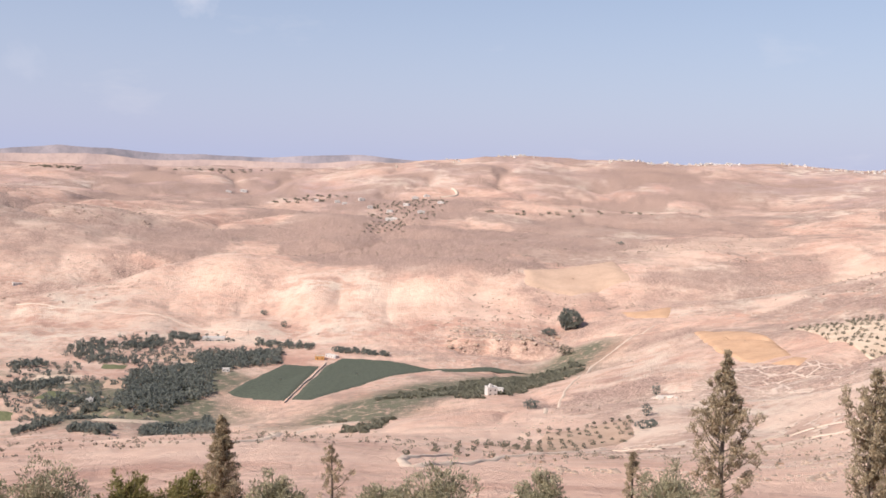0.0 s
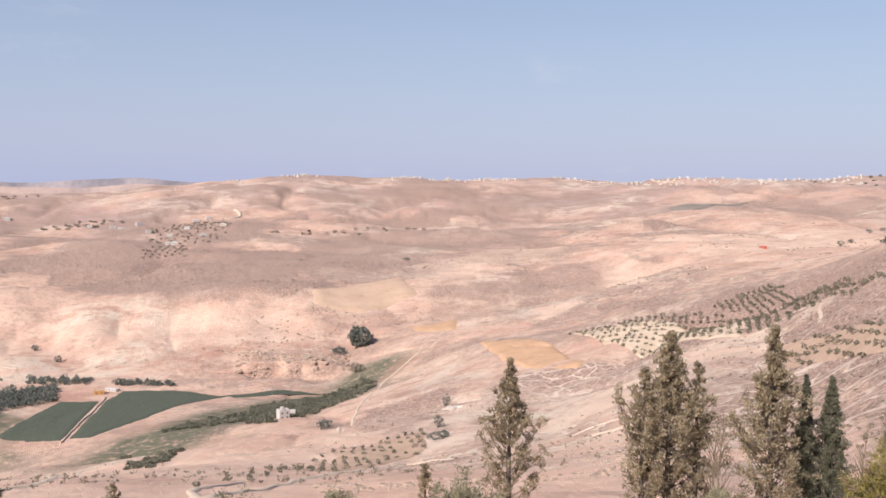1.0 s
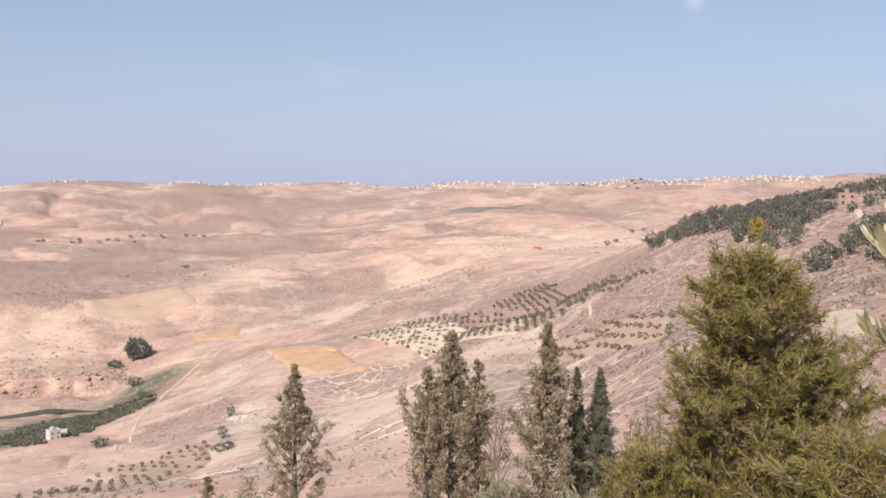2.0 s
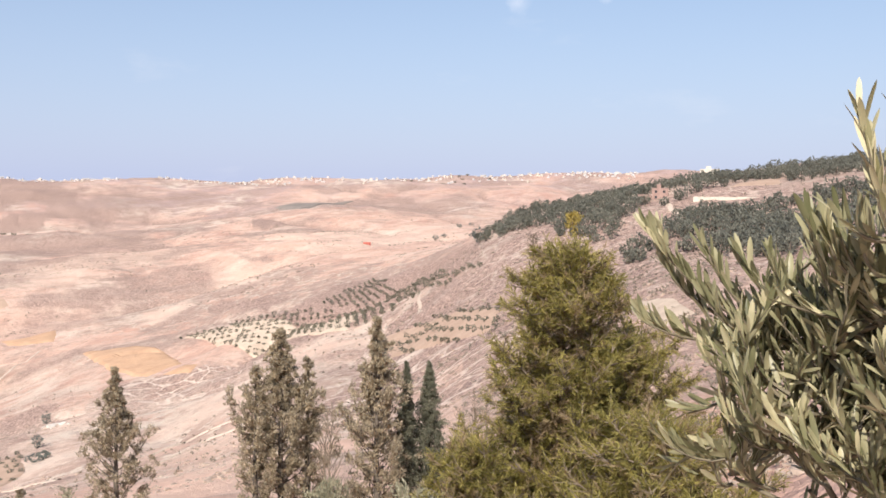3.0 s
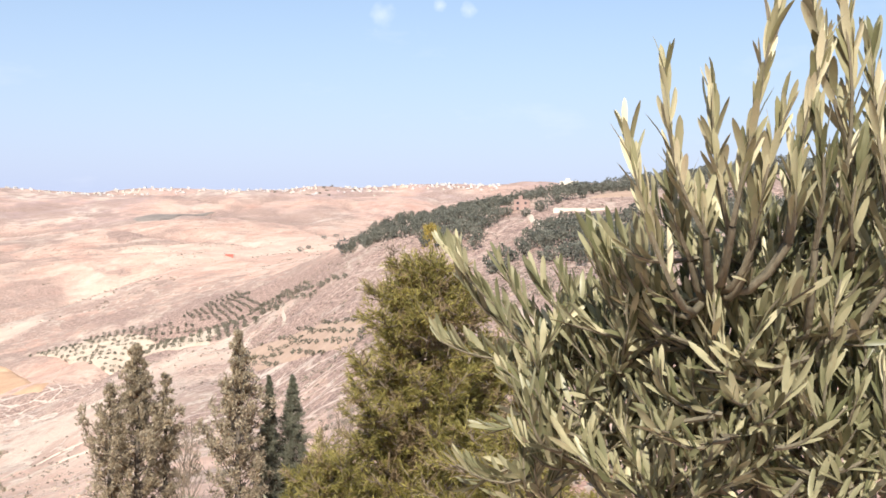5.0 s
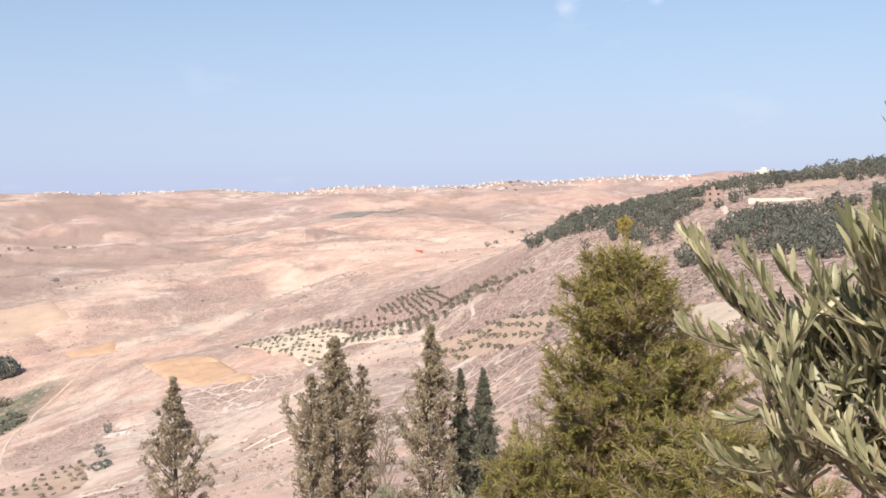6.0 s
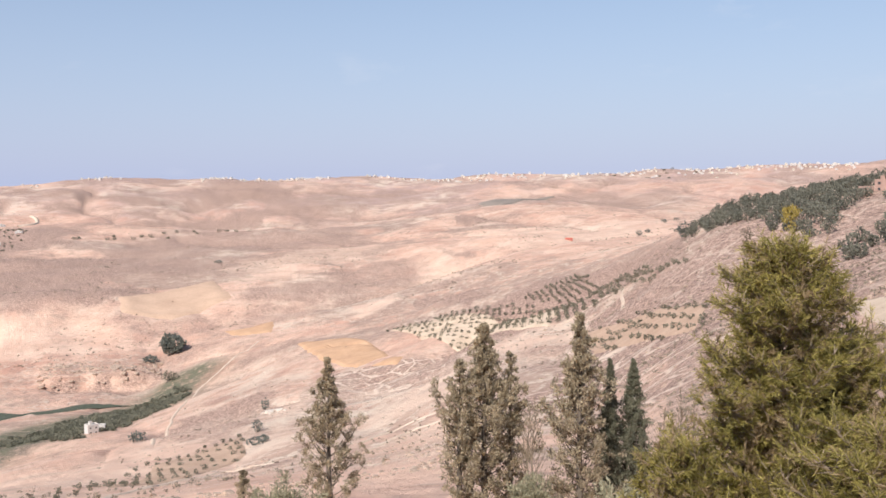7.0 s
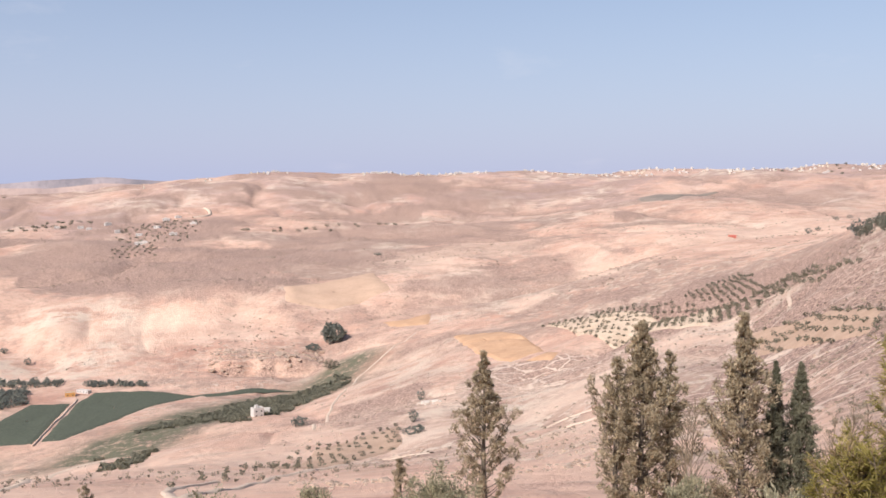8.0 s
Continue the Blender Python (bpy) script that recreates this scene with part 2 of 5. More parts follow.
def lattice(ix, iy, seed):
    h = (ix.astype(np.int64) * 374761393 + iy.astype(np.int64) * 668265263 + seed * 974634777) & 0x7FFFFFFF
    h = ((h ^ (h >> 13)) * 1274126177) & 0x7FFFFFFF
    return ((h ^ (h >> 16)) & 0xFFFF) / 65535.0


def grain(x, y, size, seed):
    """Smooth value noise between -1 and 1."""
    x, y = np.asarray(x, float) / size, np.asarray(y, float) / size
    ix, iy = np.floor(x), np.floor(y)
    fx, fy = x - ix, y - iy
    fx, fy = fx * fx * fx * (fx * (fx * 6 - 15) + 10), fy * fy * fy * (fy * (fy * 6 - 15) + 10)
    a, b = lattice(ix, iy, seed), lattice(ix + 1, iy, seed)
    c, d = lattice(ix, iy + 1, seed), lattice(ix + 1, iy + 1, seed)
    return 2 * ((a * (1 - fx) + b * fx) * (1 - fy) + (c * (1 - fx) + d * fx) * fy) - 1


def rough(x, y, size, seed, octaves=4, gain=0.5):
    total, amount = 0, 1.0
    for k in range(octaves):
        c, s = math.cos(0.6 * k), math.sin(0.6 * k)
        total = total + amount * grain(x * c - y * s, x * s + y * c, size / 2 ** k, seed + 17 * k)
        amount *= gain
    return total


def gully(x, y, size, seed):
    """0 on the flanks, 1 in the bottom of a branching net of channels."""
    wx, wy = x + size * 0.35 * grain(x, y, size * 0.8, seed + 5), y + size * 0.35 * grain(x, y, size * 0.8, seed + 9)
    return (1 - np.abs(grain(wx, wy, size, seed))) ** 3


def smooth_rows(u, table):
    """Cubic reading of the last axis of a table at the fractional index u."""
    n = table.shape[-1]
    i = np.clip(np.floor(u).astype(int), 0, n - 2)
    f = u - i
    p = [np.clip(i + k, 0, n - 1) for k in (-1, 0, 1, 2)]
    return i, f, p


def height(x, y):
    x, y = np.asarray(x, float), np.asarray(y, float)
    r = np.maximum(np.hypot(x, y), 1.0)
    az = np.degrees(np.arctan2(x, y))
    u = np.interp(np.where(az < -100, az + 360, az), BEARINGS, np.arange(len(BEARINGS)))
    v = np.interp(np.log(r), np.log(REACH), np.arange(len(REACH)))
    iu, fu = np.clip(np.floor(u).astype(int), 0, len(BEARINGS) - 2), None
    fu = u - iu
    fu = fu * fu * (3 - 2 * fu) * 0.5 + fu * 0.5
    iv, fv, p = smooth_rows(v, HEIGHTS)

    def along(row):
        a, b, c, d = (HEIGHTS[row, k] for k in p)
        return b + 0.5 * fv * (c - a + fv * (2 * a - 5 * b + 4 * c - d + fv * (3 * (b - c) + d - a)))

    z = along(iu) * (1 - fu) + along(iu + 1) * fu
    far = np.clip((r - 90) / 500, 0, 1)
    back = np.clip((np.abs(az - 15) - 60) / 40, 0, 1)
    z = z * (1 - 0.9 * back * np.clip(1 - r / 400, 0, 1))
    floor_calm = 1 - 0.85 * np.exp(-((r - 1120) / 190) ** 2) * np.clip((6 - az) / 8, 0, 1)
    hills = rough(x, y, 620, 3, 3) * 22 * np.clip((r - 1350) / 700, 0, 1)
    # two bare spurs that stand before the darker slopes
    hills = hills + 26 * np.exp(-((x + 20) / 210) ** 2 - ((y - 1640) / 120) ** 2) + 24 * np.exp(-((x + 380) / 170) ** 2 - ((y - 1760) / 130) ** 2)
    hills = hills + 22 * np.exp(-((x + 760) / 220) ** 2 - ((y - 2080) / 150) ** 2) + 18 * np.exp(-((x - 900) / 420) ** 2 - ((y - 2350) / 200) ** 2)
    # rounded lobes at the foot of the bare hills and an eroded bank above the wadi
    foot = np.exp(-((r - 1560) / 150) ** 2) * np.clip((9 - az) / 5, 0, 1)
    hills = hills + foot * (16 * np.abs(grain(x + 0.3 * y, y * 0.35, 150, 61)) + 9 * grain(x, y * 0.5, 70, 67) - 8)
    swing = 12 * grain(x, y * 0.2, 45, 73) + 5 * grain(x, y * 0.2, 16, 79)
    bank = np.clip((az - 0.4) / 1.0, 0, 1) * np.clip((7.0 - az) / 1.2, 0, 1)
    q = r + swing - 1290
    hills = hills + bank * np.where(q < 0, -11 * np.exp(-(np.minimum(q, 0) + 10) ** 2 / 1400), 12 * np.exp(-q / 45)) * np.clip(np.abs(q) / 6, 0, 1)
    cuts = gully(x, y, 330, 21) * 20 * np.clip((r - 350) / 500, 0, 1) + gully(x, y, 120, 33) * 4.5 * np.clip((r - 180) / 500, 0, 1)
    shoulder = np.clip((az - 34) / 5, 0, 1) * np.clip((1300 - r) / 200, 0, 1)
    cuts = (cuts - 6.3 * np.clip((r - 350) / 500, 0, 1)) * (1 - 0.75 * shoulder)
    small = rough(x, y, 70, 41, 3) * (0.15 + 1.7 * far)
    lumps = rough(x, y, 9, 57, 3) * np.clip((r - 4) / 30, 0, 1) * 0.28
    z = z + (hills - cuts + small) * floor_calm + lumps
    return z - np.clip((r - 4350) / 500, 0, 1) * 60

# ---------------------------------------------------------------- the ground, one sheet


def mesh_from(name, verts, faces, mats, smooth=False, slots=None):
    """A mesh from vertex and face arrays (all faces with the same number of corners)."""
    verts, faces = np.asarray(verts, np.float32), np.asarray(faces, np.int32)
    me = bpy.data.meshes.new(name)
    k = faces.shape[1]
    me.vertices.add(len(verts))
    me.vertices.foreach_set("co", verts.ravel())
    me.loops.add(faces.size)
    me.loops.foreach_set("vertex_index", faces.ravel())
    me.polygons.add(len(faces))
    me.polygons.foreach_set("loop_start", np.arange(0, faces.size, k, dtype=np.int32))
    me.polygons.foreach_set("loop_total", np.full(len(faces), k, np.int32))
    me.polygons.foreach_set("use_smooth", np.full(len(faces), smooth, bool))
    for mat in mats if isinstance(mats, (list, tuple)) else [mats]:
        me.materials.append(mat)
    if slots is not None:
        me.polygons.foreach_set("material_index", np.asarray(slots, np.int32))
    me.update(calc_edges=True)
    me.validate()
    return me


def inside(x, y, poly):
    hit = np.zeros(len(x), bool)
    for (ax, ay), (bx, by) in zip(poly, poly[1:] + poly[:1]):
        cross = (ay > y) != (by > y)
        hit ^= cross & (x < (bx - ax) * (y - ay) / (by - ay + 1e-9) + ax)
    return hit


def spread_over(x, y, rows, ragged=1.0):
    """Share of ground inside an outline given as bearing and reach, with a ragged soft rim."""
    poly = [(r * math.sin(math.radians(a)), r * math.cos(math.radians(a))) for a, r in rows]
    p = np.array(poly)
    size = float(np.ptp(p, axis=0).mean())
    low, high = p.min(0) - 0.25 * size, p.max(0) + 0.25 * size
    near = (x > low[0]) & (x < high[0]) & (y > low[1]) & (y < high[1])
    out = np.zeros(len(x))
    xs, ys = x[near], y[near]
    bx = xs + ragged * size * 0.10 * rough(xs, ys, size * 0.35, 201, 3)
    by = ys + ragged * size * 0.10 * rough(xs, ys, size * 0.35, 207, 3)
    for k in range(3):
        wx = bx + ragged * size * 0.07 * grain(xs, ys, size * 0.12, 211 + k)
        wy = by + ragged * size * 0.07 * grain(xs, ys, size * 0.09, 227 + k)
        out[near] += inside(wx, wy, poly) / 3
    return out


HEATH = [
    (0.95, [(-11.5, 2279), (-7.4, 2267), (-2.8, 2249), (3.1, 2449), (5.9, 2042), (5.2, 1715), (3.2, 1600), (-0.7, 1620), (-4.7, 1680), (-7.3, 1873)]),
    (0.6, [(11.7, 1626), (16.0, 1742), (19.5, 1863), (22.6, 1847), (20.7, 1666), (16.7, 1557), (12.9, 1583)]),
    (0.55, [(15.9, 1654), (21.2, 1859), (22.8, 1720), (20.2, 1489), (16.3, 1533)]),
    (0.9, [(22.2, 1400), (26.0, 1139), (25.0, 1080), (21.9, 1271)]),
    (0.75, [(14.1, 866), (23.0, 876), (24.3, 660), (16.4, 664)]),
]
HEATH_NEAR = [
    (1.0, [(23.2, 730), (27.4, 752), (32.0, 683), (37.6, 496), (38.9, 525), (35.3, 742), (33, 1000), (31.7, 1171), (27.4, 1057), (24.9, 1002)]),
    (0.95, [(27.4, 476), (30.0, 628), (37.3, 433), (38.6, 266), (38.0, 169), (34.7, 190), (30.1, 295)]),
    (0.8, [(5.1, 852), (11.8, 892), (13.6, 710), (9.2, 578)]),
    (0.9, [(-3.1, 938), (2.5, 1087), (2.8, 986), (-0.8, 864), (-2.8, 851)]),
    (0.75, [(38.6, 640), (44.5, 560), (46.5, 400), (44, 300), (39.5, 330), (37.5, 480)]),
]
HEATH_FAR = [
    (0.9, [(3.4, 3080), (14.8, 3456), (16.0, 3300), (9.5, 3050)]),
    (0.8, [(8.1, 3835), (14.7, 3929), (14.5, 3532), (9.5, 3498)]),
    (0.75, [(-5.2, 3059), (1.4, 3076), (2.1, 2712), (-0.2, 2507), (-4.5, 2302)]),
    (0.7, [(-18.3, 1878), (-14.7, 2209), (-11.8, 2097), (-14.0, 1746)]),
    (0.8, [(21.9, 2826), (26.5, 2606), (24.9, 2462)]),
    (0.8, [(22.3, 1901), (25.5, 1752), (24.5, 1747), (23.0, 1810)]),
    (0.7, [(-22, 3000), (-14, 3250), (-9, 3000), (-16, 2800)]),
]
CREAM = [
    (0.6, [(-8.5, 1525), (-7.3, 1570), (-2.0, 1582), (2.9, 1576), (6.3, 1449), (-0.6, 1385)]),
    (0.75, [(20.1, 1887), (24.0, 1886), (24.2, 1336), (21.9, 1648)]),
    (0.6, [(-22.6, 2080), (-14.7, 2601), (-16.8, 1816), (-21.8, 1764)]),
    (0.7, [(10.5, 1974), (18.3, 2315), (18.6, 1900), (12.1, 1680), (10.5, 1700)]),
    (1.0, [(17.4, 1441), (20.1, 1509), (20.0, 1374), (18.0, 1315)]),
    (1.0, [(26.8, 743), (30.7, 632), (30.4, 563), (27.4, 580)]),
    (0.8, [(26, 2300), (34, 2500), (37, 2000), (30, 1500), (26, 1700)]),
]


def covers(x, y, z):
    """How much scrub, pale ledge rock, rust earth and wadi green the ground bears, with distance haze and gully
    shading put in as colour.
    """
    r, az = np.hypot(x, y), np.degrees(np.arctan2(x, y))
    east = np.clip((az - 4) / 12, 0, 1)
    n1 = rough(x, y, 260, 71, 4)
    n2 = rough(x, y, 90, 83, 4)
    scrub = np.clip(0.45 + 1.3 * n1 + 0.6 * n2, 0, 1)
    scrub *= np.clip(0.30 + (0.6 - 0.3 * np.clip((r - 900) / 300, 0, 1)) * east + np.clip((r - 1800) / 600, 0, 0.5), 0, 1)
    near_east = np.clip((r - 230) / 90, 0, 1) * np.clip((900 - r) / 250, 0, 1) * np.clip((az - 7) / 7, 0, 1)
    scrub = np.clip(scrub + near_east * np.clip(0.55 + 1.2 * n2, 0, 1), 0, 1)
    scrub *= np.clip((r - 120) / 120, 0, 1)
    slope_back = np.clip((r - 1720) / 60, 0, 1) * np.clip((2700 - r) / 400, 0, 1) * np.clip((14 - np.abs(az - 1)) / 5, 0, 1)
    scrub = np.clip(scrub + 1.15 * slope_back * np.clip(0.9 + n1, 0, 1), 0, 1)
    shoulder = np.clip((az - 33) / 6, 0, 1) * np.clip((r - 90) / 80, 0, 1) * np.clip((700 - r) / 150, 0, 1)
    scrub = np.clip(scrub + 0.7 * shoulder, 0, 1)
    bare = np.exp(-((r - 1520) / 240) ** 2) * np.clip((6 - az) / 6, 0, 1)
    scrub *= 1 - 0.8 * bare
    pale = np.clip(0.1 + 0.8 * rough(x, y, 200, 97, 4) + 0.5 * near_east + 0.35 * bare, 0, 1)
    pale = pale * (1 - 0.7 * shoulder)
    rust = np.clip(1.5 - np.abs(r - 190) / 125, 0, 1) * np.clip(0.6 + 0.5 * rough(x, y, 30, 103, 3), 0, 1) * np.clip((az + 8) / 14, 0.25, 1)
    rust = np.where(az > 36, rust * 0.3, rust)
    wx = np.interp(r, [700, 870, 980, 1090, 1180, 1300], [-9, -4, 0.0, 4.8, 7.6, 9.3])
    green = np.exp(-((az - wx) / np.interp(r, [700, 1000, 1300], [3.6, 3.4, 1.4])) ** 2) * np.clip((r - 720) / 120, 0, 1) * np.clip((1290 - r) / 60, 0, 1)
    garden = 1.25 * np.clip((-9 - az) / 4, 0, 1) * np.exp(-((r - 1070) / 210) ** 4) * np.clip(0.6 + 0.9 * n2, 0, 1)
    green = np.clip(np.maximum(1.3 * green, 0.8 * garden) * (1.3 + 0.5 * n2), 0, 1)
    wood = np.clip((az - 36) / 4, 0, 1) * np.clip((r - 520) / 80, 0, 1) * np.clip((1250 - r) / 100, 0, 1)
    scrub = np.clip(scrub + 0.25 * wood, 0, 1)
    pale = np.clip(pale + 0.8 * np.exp(-((r - 2150) / 160) ** 2) * np.clip((-12 - az) / 4, 0, 1), 0, 1)
    # grows with distance: the haze tint read as mauve
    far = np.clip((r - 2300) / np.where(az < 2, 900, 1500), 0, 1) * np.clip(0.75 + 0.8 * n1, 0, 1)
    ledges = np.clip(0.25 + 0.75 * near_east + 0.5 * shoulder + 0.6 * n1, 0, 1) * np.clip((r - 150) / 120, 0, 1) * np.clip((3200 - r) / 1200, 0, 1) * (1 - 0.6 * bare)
    # gully bottoms darkened: relief shading painted through the heath cover
    gully_shade = np.clip((gully(x, y, 330, 21) - 0.50) * 1.8 + np.clip((gully(x, y, 120, 33) - 0.6) * 1.5, 0, 0.6), 0, 1) * np.clip((r - 1400) / 300, 0, 1)
    # dark rills down the bank face, painted in the same way
    bank_face = np.exp(-((r - 1287) / 16) ** 2) * np.clip((az - 0.6) / 0.8, 0, 1) * np.clip((7.0 - az) / 0.8, 0, 1) * np.clip(0.55 + 0.9 * grain(x, y * 0.1, 9, 191), 0, 1)
    heath = np.clip(0.10 + 0.35 * n2, 0, 1) * np.clip((r - 400) / 300, 0, 1) * (1 - 0.7 * bare) + 0.55 * gully_shade + bank_face
    heath = heath + 0.5 * np.clip((r - 1650) / 300, 0, 1) * np.clip((20 - az) / 8, 0.45, 1) * np.clip(0.6 + 1.1 * n1 + 0.5 * n2, 0, 1)
    for amount, rows in HEATH + HEATH_NEAR + HEATH_FAR:
        heath = np.maximum(heath, amount * spread_over(x, y, rows))
    cream = np.zeros(len(x))
    for amount, rows in CREAM:
        cream = np.maximum(cream, amount * spread_over(x, y, rows))
    heath = np.clip(heath * (1 - 0.6 * cream), 0, 1)
    low_slope = np.clip((28 - az) / 5, 0, 1) * np.clip((r - 130) / 60, 0, 1) * np.clip((860 - r) / 150, 0, 1) * np.clip((az + 26) / 6, 0, 1)
    cream = np.maximum(cream, 0.9 * low_slope * np.clip(0.65 + 0.9 * n2 + 0.4 * n1, 0, 1))
    scrub = scrub * (1 - 0.5 * low_slope)
    heath = heath * (1 - 0.35 * low_slope)
    heath = np.clip(heath + 0.45 * near_east * np.clip((az - 25) / 5, 0, 1) * np.clip(0.55 + n2, 0, 1) + 0.75 * shoulder, 0, 1)
    trails = sum(spread_over(x, y, rows) for _, rows in (HEATH_NEAR[1], HEATH[4])) + 0.5 * near_east * np.clip(0.5 + n2, 0, 1)
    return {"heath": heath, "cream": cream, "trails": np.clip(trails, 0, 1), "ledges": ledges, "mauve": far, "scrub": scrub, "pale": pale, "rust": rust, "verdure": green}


def build_ground():
    fine = np.arange(-30, 69.01, 0.12)
    az = np.radians(np.concatenate([np.arange(-180, -30, 3.0), fine, np.arange(72, 180, 3.0)]))
    r = np.concatenate([[0.01, 0.4], np.exp(np.linspace(math.log(1.2), math.log(4890), 640)), np.arange(1262, 1322, 2.5)])
    r = np.sort(r)
    A, R = np.meshgrid(az, r)
    x, y = R * np.sin(A), R * np.cos(A)
    z = height(x, y)
    verts = np.stack([x.ravel(), y.ravel(), z.ravel()], 1)
    m, n = len(r), len(az)
    i, j = np.meshgrid(np.arange(m - 1), np.arange(n), indexing="ij")
    j2 = (j + 1) % n
    faces = np.stack([i * n + j, i * n + j2, (i + 1) * n + j2, (i + 1) * n + j], -1).reshape(-1, 4)[:, ::-1]
    me = mesh_from("ground", verts, faces, SOIL, smooth=True)
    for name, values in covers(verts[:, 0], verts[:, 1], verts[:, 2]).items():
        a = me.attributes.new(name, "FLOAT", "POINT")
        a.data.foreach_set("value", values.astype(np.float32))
    return tagged(new("ground", me), "bare stony pink-tan hills with pale ledges and grey scrub", "ground", kind="structure")


ground = build_ground()


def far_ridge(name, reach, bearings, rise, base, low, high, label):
    """A backdrop range of hills past the crest, with haze put into its earth colours."""
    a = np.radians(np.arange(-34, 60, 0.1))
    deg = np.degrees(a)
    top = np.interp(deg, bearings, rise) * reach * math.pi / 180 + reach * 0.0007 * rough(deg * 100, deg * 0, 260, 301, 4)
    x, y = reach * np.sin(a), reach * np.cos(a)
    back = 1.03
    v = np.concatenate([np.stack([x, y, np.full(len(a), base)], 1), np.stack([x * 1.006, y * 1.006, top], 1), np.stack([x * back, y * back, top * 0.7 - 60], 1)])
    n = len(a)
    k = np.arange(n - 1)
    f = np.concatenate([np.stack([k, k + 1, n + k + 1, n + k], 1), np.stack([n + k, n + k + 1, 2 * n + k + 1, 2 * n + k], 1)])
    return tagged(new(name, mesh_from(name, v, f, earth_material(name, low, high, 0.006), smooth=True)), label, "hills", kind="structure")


# skylines fitted to the camera's view; lavender and mauve are painted haze
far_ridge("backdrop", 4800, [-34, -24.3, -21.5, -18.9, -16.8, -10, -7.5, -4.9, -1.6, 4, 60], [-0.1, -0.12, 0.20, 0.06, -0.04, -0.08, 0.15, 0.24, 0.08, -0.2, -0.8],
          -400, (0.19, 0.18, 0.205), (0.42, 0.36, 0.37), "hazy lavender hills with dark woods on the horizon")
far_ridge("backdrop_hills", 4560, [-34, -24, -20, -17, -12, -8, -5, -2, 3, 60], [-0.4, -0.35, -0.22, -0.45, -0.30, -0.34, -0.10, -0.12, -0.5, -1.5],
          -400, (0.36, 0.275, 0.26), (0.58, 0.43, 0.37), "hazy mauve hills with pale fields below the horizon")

# ---------------------------------------------------------------- helpers for things
rng = np.random.default_rng(7)


def part(name, me, parent, label="", place=None):
    ob = new(name, me)
    ob.parent = parent
    if place is not None:
        ob.matrix_basis = place
    return tagged(ob, label)


def thing(name, x, y, z, label, category, group="", turn=0.0, kind=""):
    ob = new(name)
    ob.matrix_basis = pose(x, y, z, 0, 0, turn)
    ob.empty_display_size = 0.1
    return tagged(ob, label, category, group, kind)


def unit(v):
    return v / np.maximum(np.linalg.norm(v, axis=-1, keepdims=True), 1e-9)


def blades(at, way, length, width, curl=0.12):
    """Leaf blades: a bent lozenge of four corners for each place and direction."""
    n = len(at)
    way = unit(way)
    side = unit(np.cross(way, unit(rng.normal(size=(n, 3)))))
    up = np.cross(side, way)
    length, width = np.broadcast_to(length, n)[:, None], np.broadcast_to(width, n)[:, None]
    mid = at + way * length * 0.45 + up * length * curl
    v = np.stack([at, mid + side * width * 0.5, at + way * length, mid - side * width * 0.5], 1).reshape(-1, 3)
    return v, np.arange(4 * n).reshape(-1, 4)


def join(pieces):
    vs, fs, base = [], [], 0
    for v, f in pieces:
        vs.append(v)
        fs.append(f + base)
        base += len(v)
    return np.concatenate(vs), np.concatenate(fs)


def tube(points, radii, sides=6):
    """A tapering limb along a line of points, as quads with closed ends left open."""
    points, radii = np.asarray(points, float), np.asarray(radii, float)
    t = unit(np.gradient(points, axis=0))
    ref = np.where(np.abs(t[:, 2:3]) < 0.9, [[0, 0, 1.0]], [[1.0, 0, 0]])
    a = unit(np.cross(t, ref))
    b = np.cross(t, a)
    k = np.linspace(0, 2 * math.pi, sides, endpoint=False)
    ring = a[:, None] * np.cos(k)[None, :, None] + b[:, None] * np.sin(k)[None, :, None]
    v = (points[:, None] + ring * radii[:, None, None]).reshape(-1, 3)
    i, j = np.meshgrid(np.arange(len(points) - 1), np.arange(sides), indexing="ij")
    j2 = (j + 1) % sides
    f = np.stack([i * sides + j, i * sides + j2, (i + 1) * sides + j2, (i + 1) * sides + j], -1).reshape(-1, 4)
    return v, f


def box(x0, y0, z0, x1, y1, z1):
    v = np.array([(x, y, z) for z in (z0, z1) for x, y in ((x0, y0), (x1, y0), (x1, y1), (x0, y1))], float)
    f = np.array([(3, 2, 1, 0), (4, 5, 6, 7), (0, 1, 5, 4), (1, 2, 6, 5), (2, 3, 7, 6), (3, 0, 4, 7)])
    return v, f


def scatter(poly, gap):
    """Uneven places about gap metres apart inside an outline."""
    p = np.array(poly, float)
    gx = np.arange(p[:, 0].min(), p[:, 0].max(), gap)
    gy = np.arange(p[:, 1].min(), p[:, 1].max(), gap)
    X, Y = np.meshgrid(gx, gy)
    x = X.ravel() + rng.uniform(-0.45, 0.45, X.size) * gap
    y = Y.ravel() + rng.uniform(-0.45, 0.45, X.size) * gap
    k = inside(x, y, poly)
    return x[k], y[k]


